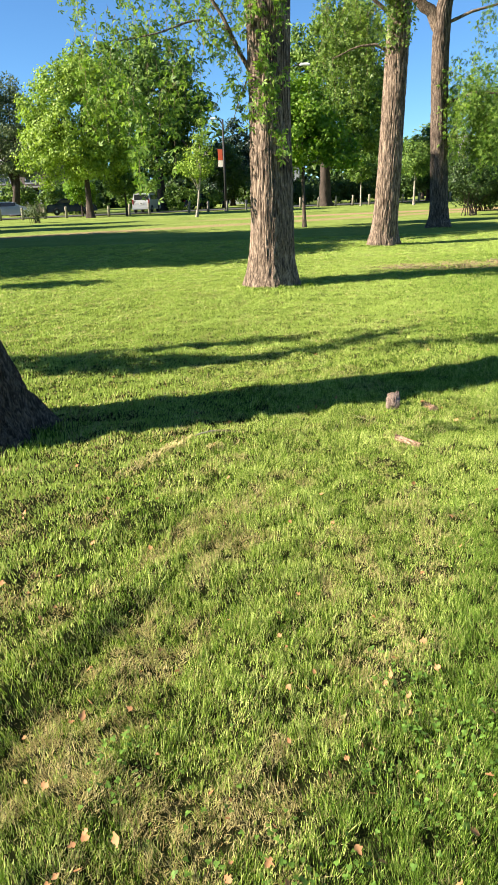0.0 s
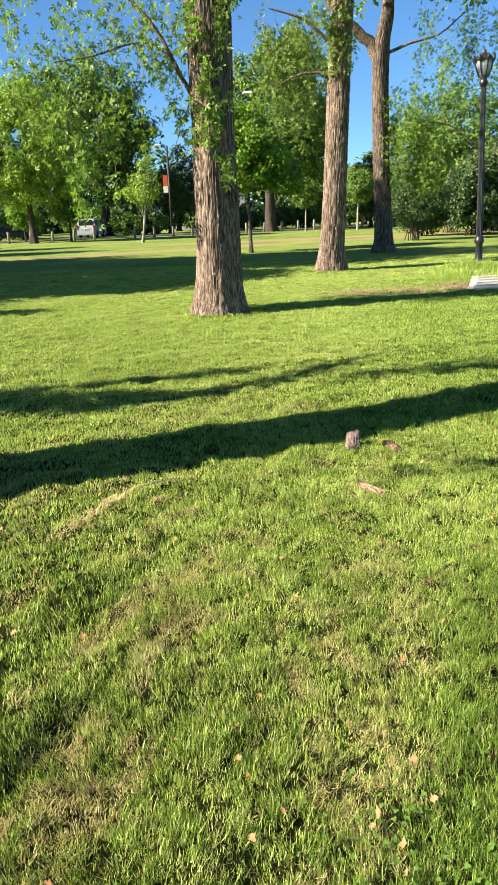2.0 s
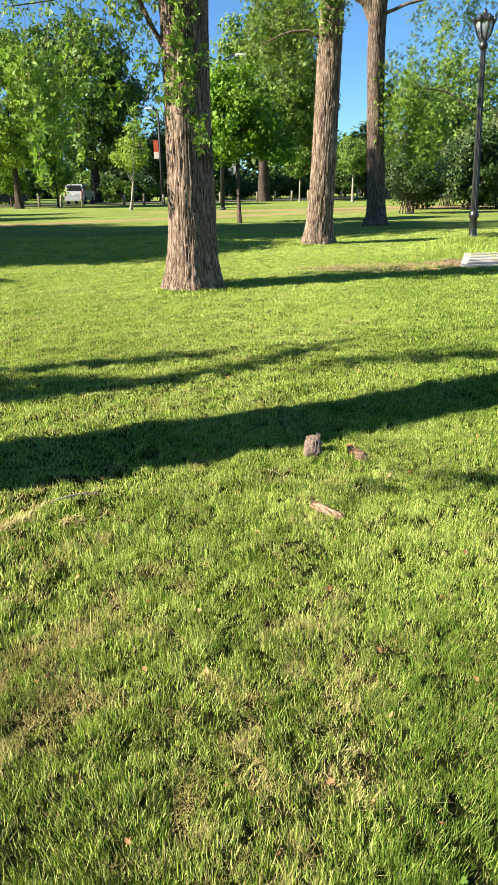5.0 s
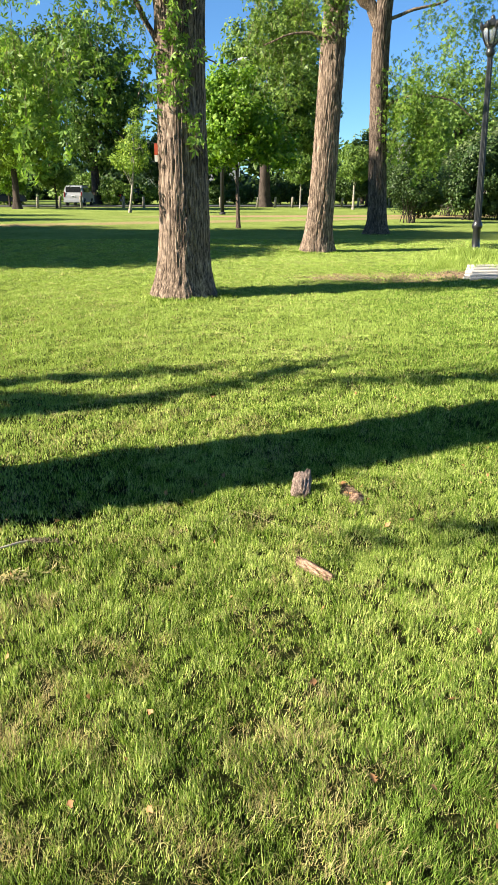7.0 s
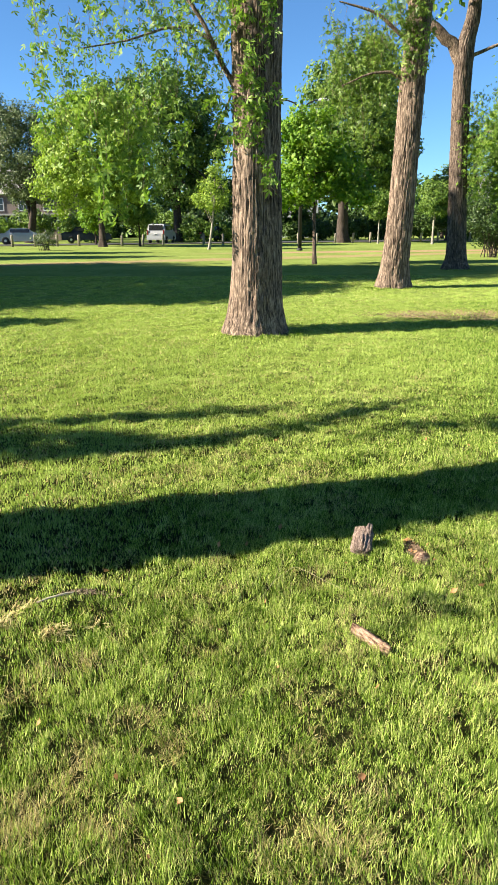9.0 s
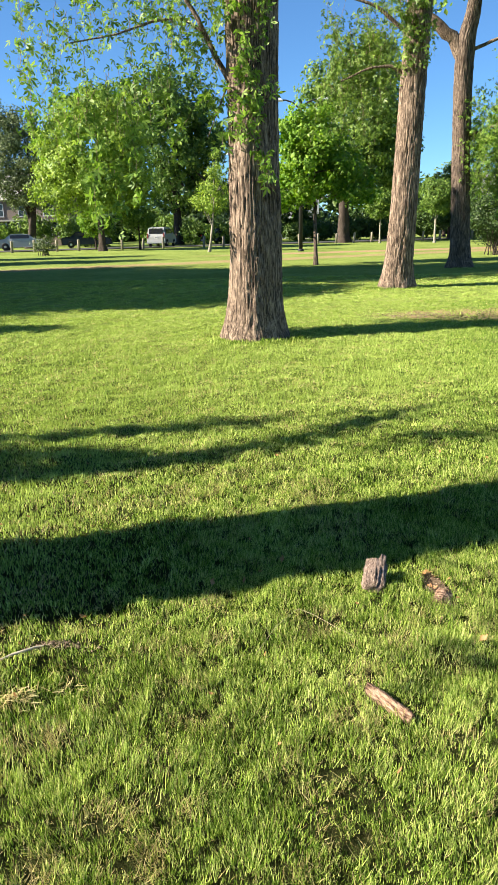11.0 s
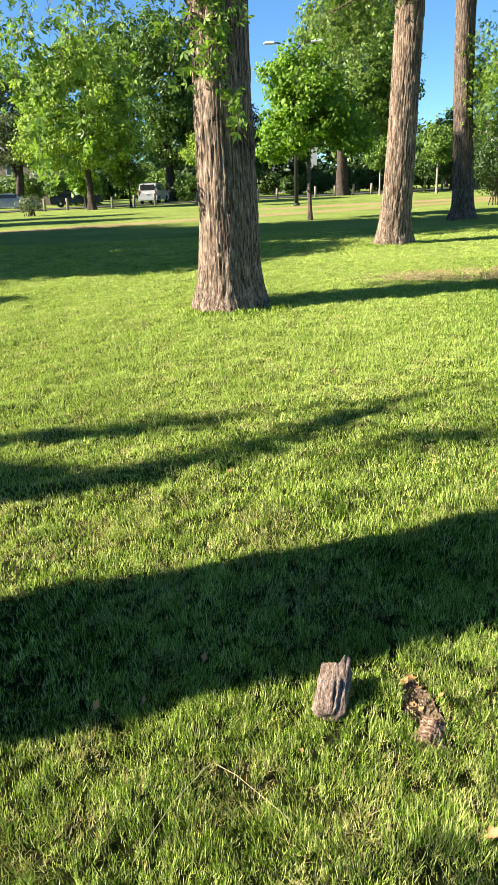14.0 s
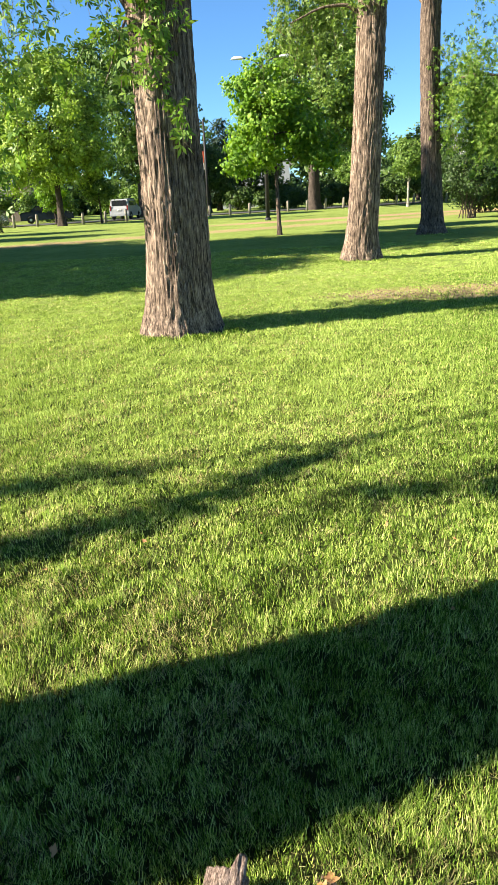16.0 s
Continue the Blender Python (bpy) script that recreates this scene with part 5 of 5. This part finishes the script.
# bare dark soil in the hollow
nu, nr = 36, 10
A_, Q_ = np.meshgrid(np.linspace(0, 2 * np.pi, nu, endpoint=False), np.linspace(0.02, 1, nr))
edge = 1 + .45 * (vnoise(np.stack([np.cos(A_) * 2 + 5, np.sin(A_) * 2 + 5, 0 * A_], -1).reshape(-1, 3)).reshape(A_.shape) - .5)
X_, Y_ = 1.405 + .05 * Q_ * edge * np.cos(A_) - .02 * np.sin(A_), 4.565 + .15 * Q_ * edge * np.sin(A_)
Z_ = ground_z(X_, Y_) - .006 - .03 * (1 - Q_ ** 2) + .014 * (vnoise(np.stack([X_ * 60, Y_ * 60, 0 * X_], -1).reshape(-1, 3)).reshape(A_.shape) - .5)
i_ = np.arange(nu * nr).reshape(nr, nu)
j_ = np.roll(i_, -1, 1)
ob = new("soil", mesh_of("soil", np.stack([X_, Y_, Z_], -1).reshape(-1, 3), np.stack([i_[:-1], j_[:-1], j_[1:], i_[1:]], -1).reshape(-1, 4), plain("dark_soil", (.045, .03, .019), (.17, .118, .07), 60, .95, 0, .8)))
tagged(ob, "bare dark soil in a small hollow of the lawn", "soil", kind="structure")


def crumbs(name, spots, n, size, mat, label):
    """Loose bits of soil and stone strewn over bare spots."""
    c = np.array(spots)[rl.randint(0, len(spots), n)]
    p = rl.normal(0, .55, (n, 2)) * c[:, 2:] + c[:, :2]
    b = np.stack([p[:, 0], p[:, 1], ground_z(p[:, 0], p[:, 1]) + .002], -1)
    e = size * rl.uniform(.3, 1.0, (n, 1)) ** 1.5
    o = np.array([(1, 0, 0), (0, 1, 0), (-1, 0, 0), (0, -1, 0), (0, 0, .7), (0, 0, -.7)])
    v = b[:, None] + e[:, None] * (o + rl.uniform(-.35, .35, (n, 6, 3)))
    f = np.array([(0, 1, 4), (1, 2, 4), (2, 3, 4), (3, 0, 4), (1, 0, 5), (2, 1, 5), (3, 2, 5), (0, 3, 5)])
    ob = new(name, mesh_of(name, v.reshape(-1, 3), (f[None] + 6 * np.arange(n)[:, None, None]).reshape(-1, 3), mat, False))
    tagged(ob, label, "soil", kind="stuff")


M_CRUMB = leaf_material("soil_crumb", [(.05, .034, .022), (.15, .105, .068), (.32, .25, .18)], 6, .02, .9)
crumbs("soil_crumbs", [(4.0, 13.3, 1.5, .6), (3.2, 13.3, .9, .35), (5.9, 13.7, 1.0, .5), (5.5, 14.0, .6, .3), (6.4, 11.2, .8, 1.0), (4.5, 8.4, .3, .3)], 3200, .018, M_CRUMB, "loose soil and stones on the worn lawn")
crumbs("soil_crumbs", [(1.405, 4.565, .07, .15)], 300, .006, M_CRUMB, "loose crumbs of soil in the small hollow")
crumbs("soil_crumbs", [(-.14, 4.13, .13, .035)], 260, .006, M_CRUMB, "loose crumbs of soil on a worn spot of the lawn")
# a pale twig by the worn spot
v, f = tube([(a, b, gz(a, b) + c) for a, b, c in ((-.31, 4.03, .016), (-.27, 4.05, .02), (-.24, 4.06, .019), (-.2, 4.09, .014), (-.17, 4.1, .01))], [.003, .005, .0055, .005, .003], 8)
ob = new("twig", mesh_of("twig", v, f, plain("bleached_twig", (.2, .17, .13), (.4, .36, .29), 60)))
tagged(ob, "short bleached twig lying by a worn spot", "twig")
# a bent dry stalk
p = [(.62, 4.10, .03), (.70, 4.23, .045), (.78, 4.345, .055), (.80, 4.36, .057), (.86, 4.33, .055), (.93, 4.27, .05), (1.0, 4.20, .035)]
v, f = tube([(a, b, c - .024 + gz(a, b)) for a, b, c in p], [.0009] * len(p), 6)
ob = new("dry_stalk", mesh_of("dry_stalk", v, f, plain("stalk_straw", (.34, .28, .17), (.5, .43, .28), 30)))
tagged(ob, "thin pale bent dry stalk lying on the grass", "stalk")


def dead_leaf_mesh(seed):
    r = np.random.RandomState(seed)
    n = 9
    u = np.linspace(0, 1, n)
    w = np.sin(np.pi * u ** .8) * .42 * (1 + .3 * r.normal(0, 1, n))
    curl = r.uniform(.2, .6)
    c = np.stack([u - .5, 0 * u, curl * (u - .5) ** 2], -1)
    l_ = c + np.stack([0 * u, w, .35 * np.abs(w)], -1)
    q_ = c + np.stack([0 * u, -w, .35 * np.abs(w)], -1)
    V = np.concatenate([l_, c, q_]) * .042
    i = np.arange(3 * n).reshape(3, n)
    F = np.stack([i[:-1, :-1], i[1:, :-1], i[1:, 1:], i[:-1, 1:]], -1).reshape(-1, 4)
    return mesh_of("dead_leaf", V, F, M_DEAD)


leaf_meshes = [dead_leaf_mesh(s) for s in range(5)]
for k in range(270):
    y = .6 + 5.9 * rl.rand() ** 1.7
    x = rl.uniform(-.5 - .36 * y, 1.1 + .34 * y)
    ob = new("dead_leaf", leaf_meshes[k % 5])
    s = rl.uniform(.3, .7)
    ob.matrix_world = pose(x, y, gz(x, y) + rl.uniform(.024, .04), rl.uniform(-60, 60), rl.uniform(-50, 50), rl.uniform(0, 360)) @ Matrix.Diagonal((s, s, s, 1))
    tagged(ob, "curled tan dead leaf on the grass", "leaf", "fallen leaves")

for k in range(14):
    a, q = rl.rand() * 6.28, rl.rand() ** .5
    x, y = 1.405 + .08 * q * math.cos(a), 4.58 + .18 * q * math.sin(a)
    ob = new("dead_leaf", leaf_meshes[k % 5])
    s = rl.uniform(.3, .75)
    ob.matrix_world = pose(x, y, gz(x, y) + rl.uniform(-.006, .008), rl.uniform(-35, 35), rl.uniform(-35, 35), rl.uniform(0, 360)) @ Matrix.Diagonal((s, s, s, 1))
    tagged(ob, "crumbled tan dead leaf in the bare hollow", "leaf", "fallen leaves")

# ---- grass blades ----
rb = np.random.RandomState(99)


def outside_things(x, y):
    keep = ((x - .56) / .47) ** 2 + ((y - 11.5) / .47) ** 2 > 1
    keep &= ((x - 3.83) / .42) ** 2 + ((y - 18.45) / .42) ** 2 > 1
    keep &= ((x + 2.0) / .55) ** 2 + ((y - 4.31) / .55) ** 2 > 1
    keep &= ((x - 1.41) / .055) ** 2 + ((y - 4.57) / .15) ** 2 > rb.uniform(.5, 1.2, len(x))
    keep &= ((x + .14) / .15) ** 2 + ((y - 4.13 - .2 * (x + .14)) / .045) ** 2 > rb.uniform(.4, 1.3, len(x))
    keep &= ((x - 1.14) / .045) ** 2 + ((y - 4.61) / .06) ** 2 > 1
    keep &= (np.abs(x - 6.55) > 1.05) | (np.abs(y - 13.9) > .8)
    for cx, cy, rx, ry in ((4.2, 13.4, 1.5, .7), (5.9, 13.7, 1.0, .55), (6.4, 11.2, .9, 1.1), (4.5, 8.4, .36, .36)):
        keep &= (((x - cx) / rx) ** 2 + ((y - cy) / ry) ** 2 > 1) | (rb.rand(len(x)) < .3)
    return keep


def reach(x, y):
    """How far off the lawn lies from the way across it, in metres: near the way the turf is built finest."""
    mid = np.interp(y, [.6, 4.9], [-.1, 1.3])
    ahead = np.hypot(np.maximum(y - 3.5, 1.3), 1.5)
    return np.maximum(ahead, np.abs(x - mid) / .36 * .95)


def blades(x, y, height, width, lean=0.45):
    """Blades of grass, each one thin pointed strip; most stand in loose tufts and lean outwards from them."""
    n = len(x)
    k = rb.permutation(n)[:max(1, n // 16)]
    order = np.argsort(rb.rand(n))
    own = np.empty(n, int)
    own[order] = np.arange(n) % len(k)
    tuft = (rb.rand(n) < .5) & (width[k][own] > .6 * width) & (width[k][own] < 1.6 * width)
    jit = rb.normal(0, 1, (n, 2)) * (width[k][own] * 6)[:, None]
    x, y = np.where(tuft, x[k][own] + jit[:, 0], x), np.where(tuft, y[k][own] + jit[:, 1], y)
    width = np.where(tuft, width[k][own], width)
    out = np.where(tuft, np.arctan2(jit[:, 1], jit[:, 0]), rb.rand(n) * 2 * np.pi)
    tall = np.where(tuft, .75 + .7 * ((own * 7919) % 101) / 101, .75)
    z = ground_z(x, y)
    patch = vnoise(np.stack([x * 2.2, y * 2.2, 0 * x + 1.5], -1))
    fine = vnoise(np.stack([x * 12, y * 12, 0 * x + 6.5], -1))
    curl = vnoise(np.stack([x * 34, y * 34, 0 * x + 16.5], -1))
    L = height * tall * (.1 + .7 * fine + .4 * patch + .75 * curl) * rb.uniform(.6, 1.3, n)
    # neighbours are combed the same way
    comb = vnoise(np.stack([x * 5.5, y * 5.5, 0 * x + 26.5], -1)) * 4 * np.pi
    a = np.where(rb.rand(n) < .45, comb, out) + rb.normal(0, .8, n)
    k = lean * rb.uniform(.2, 1.6, n)
    turn = rb.rand(n) * 2 * np.pi
    w = width * rb.uniform(.6, 1.3, n)
    s = np.stack([np.cos(turn) * w, np.sin(turn) * w, 0 * w], -1) / 2
    b = np.stack([x, y, z - .006], -1)
    tip = b + np.stack([np.cos(a) * k * L, np.sin(a) * k * L, L * (1 - .22 * k)], -1)
    return np.stack([b - s, b + s, tip], 1).reshape(-1, 3)


def dry_mask(x, y, n):
    p = rows_noise(x, y, 2.4, 5.0, 21.5) * .5 + vnoise(np.stack([x * 11, y * 11, 0 * x + 31.5], -1)) * .5
    p = p + np.interp(y, [.6, 1.0, 2.6, 3.4], [0, .28, .28, 0]) * np.interp(x, [-1.4, -.1, .5], [1, 1, 0]) * (.5 - rows_noise(x, y, 1.5, 8.5, 77.1))
    near_fade = np.interp(y, [0, 2.6, 4.2, 7, 12], [1, 1, .6, .5, .45])
    side = np.interp(x - .25 * y, [-.2, .7], [1.0, .55])
    q = np.clip((p - .48) * 4.0, 0, .6) * near_fade * side
    return rb.rand(n) < q + np.interp(y, [1, 3, 6], [.17, .11, .06])


def turf(y0, y1, step, per_metre):
    """Blade places over a widening wedge of lawn, thinner the farther they lie from the way."""
    xs, ys = [], []
    for y in np.arange(y0, y1, step):
        lo, hi = -.8 - .40 * y, 1.35 + .46 * y
        top = per_metre * (2 / float(reach(np.interp(y, [.6, 4.9], [-.1, 1.3]), y))) ** 2.0
        n = int((hi - lo) * step * top)
        px, py = lo + (hi - lo) * rb.rand(n), y + step * rb.rand(n)
        keep = rb.rand(n) < per_metre * (2 / reach(px, py)) ** 2.0 / top
        xs.append(px[keep])
        ys.append(py[keep])
    return np.concatenate(xs), np.concatenate(ys)


x0, y0 = turf(.5, 23, .25, 92000)
xw, yw = rb.uniform(-9, 11, 70000), rb.uniform(-6, 13, 70000)
away = (xw < -.8 - .40 * yw) | (xw > 1.35 + .46 * yw) | (yw < .5)
x0, y0 = np.concatenate([x0, xw[away]]), np.concatenate([y0, yw[away]])
far = reach(x0, y0)
wide = np.where(np.arange(len(x0)) < len(x0) - away.sum(), far * np.interp(far, [2, 5], [.001, .00125]), .016)
keep = outside_things(x0, y0)
x0, y0, wide = x0[keep], y0[keep], wide[keep]
gaps = vnoise(np.stack([x0 * 24, y0 * 24, 0 * x0 + 51.5], -1)) * .5 + vnoise(np.stack([x0 * 60, y0 * 60, 0 * x0 + 61.5], -1)) * .5
keep = rb.rand(len(x0)) < np.maximum(np.clip((gaps - .35) * 4.5, .08, 1), np.interp(wide, [.004, .008], [0, 1]))
x0, y0, wide = x0[keep], y0[keep], wide[keep]
dry = dry_mask(x0, y0, len(x0))
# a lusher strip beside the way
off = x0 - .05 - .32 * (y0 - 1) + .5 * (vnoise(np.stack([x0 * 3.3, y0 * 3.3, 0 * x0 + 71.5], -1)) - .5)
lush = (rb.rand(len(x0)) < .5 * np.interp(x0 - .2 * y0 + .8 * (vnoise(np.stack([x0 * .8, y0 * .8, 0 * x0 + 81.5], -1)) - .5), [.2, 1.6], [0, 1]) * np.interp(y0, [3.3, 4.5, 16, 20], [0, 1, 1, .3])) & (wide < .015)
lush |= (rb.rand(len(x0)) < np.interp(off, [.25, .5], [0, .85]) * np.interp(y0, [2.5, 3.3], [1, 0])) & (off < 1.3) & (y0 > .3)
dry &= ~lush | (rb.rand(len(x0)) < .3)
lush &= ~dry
short = ~dry & ~lush & (rb.rand(len(x0)) < np.interp(wide, [.003, .006], [0, 1]))
rest = ~dry & ~lush & ~short
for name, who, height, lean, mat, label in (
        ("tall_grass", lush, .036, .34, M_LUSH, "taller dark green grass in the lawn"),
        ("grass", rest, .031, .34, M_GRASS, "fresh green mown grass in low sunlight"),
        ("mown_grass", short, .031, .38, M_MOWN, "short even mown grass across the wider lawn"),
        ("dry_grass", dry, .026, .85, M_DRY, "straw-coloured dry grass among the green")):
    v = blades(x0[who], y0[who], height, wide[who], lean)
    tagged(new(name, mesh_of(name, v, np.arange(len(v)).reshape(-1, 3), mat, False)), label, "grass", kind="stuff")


# raked lines of dry clippings
def clippings(name, a, b, spread, n, length):
    a, b = np.array(a), np.array(b)
    s = rb.rand(n)[:, None]
    p = a + (b - a) * s + rb.normal(0, 1, (n, 2)) * spread
    z = ground_z(p[:, 0], p[:, 1]) + rb.uniform(.005, .03, n)
    ang = math.atan2(b[1] - a[1], b[0] - a[0]) + rb.normal(0, .7, n)
    L = length * rb.uniform(.5, 1.3, n)
    d = np.stack([np.cos(ang) * L, np.sin(ang) * L, rb.normal(0, .012, n)], -1)
    e = np.stack([-np.sin(ang), np.cos(ang), 0 * ang], -1) * .0014
    c = np.stack([p[:, 0], p[:, 1], z], -1)
    v = np.stack([c - e, c + e, c + d + e, c + d - e], 1).reshape(-1, 3)
    ob = new(name, mesh_of(name, v, np.arange(4 * n).reshape(n, 4), M_DRY, False))
    tagged(ob, "line of pale dry grass clippings on the lawn", "clippings", kind="stuff")


clippings("dry_clippings", (-.69, 3.44), (-.34, 4.0), (.02, .026), 520, .03)
for a, b, n in (((-.23, 3.79), (-.13, 3.83), 70), ((-.47, 3.82), (-.39, 3.86), 60), ((-.09, 3.87), (0.0, 3.91), 30)):
    clippings("dry_clippings", a, b, (.02, .018), n, .035)


def clover_patch(centres, n):
    c = np.array(centres)[rb.randint(0, len(centres), n)]
    p = c[:, :2] + rb.normal(0, 1, (n, 2)) * c[:, 2:3]
    z = ground_z(p[:, 0], p[:, 1]) + rb.uniform(.02, .038, n)
    out = []
    a0 = rb.rand(n) * 6.28
    r = rb.uniform(.0025, .005, n)
    tilt = rb.normal(0, .3, (n, 2))
    for k in range(3):
        a = a0 + k * 2.094
        cx, cy = p[:, 0] + np.cos(a) * r, p[:, 1] + np.sin(a) * r
        ring = []
        for q in range(6):
            g = a + q * math.pi / 3
            ox, oy = np.cos(g) * r, np.sin(g) * r
            ring.append(np.stack([cx + ox, cy + oy, z + tilt[:, 0] * (cx + ox - p[:, 0]) + tilt[:, 1] * (cy + oy - p[:, 1])], -1))
        out.append(np.stack(ring, 1))
    v = np.stack(out, 1).reshape(-1, 3)
    ob = new("clover", mesh_of("clover", v, np.arange(len(v)).reshape(-1, 6), M_CLOVER, False))
    tagged(ob, "patches of dark green clover in the lawn", "clover", kind="stuff")


clover_patch([(.55, 1.3, .1), (.8, 1.25, .12), (.5, 1.1, .1), (.5, 1.5, .08), (.0, .8, .12), (-.35, 1.2, .1), (.95, 1.6, .12), (.2, .75, .12)], 560)
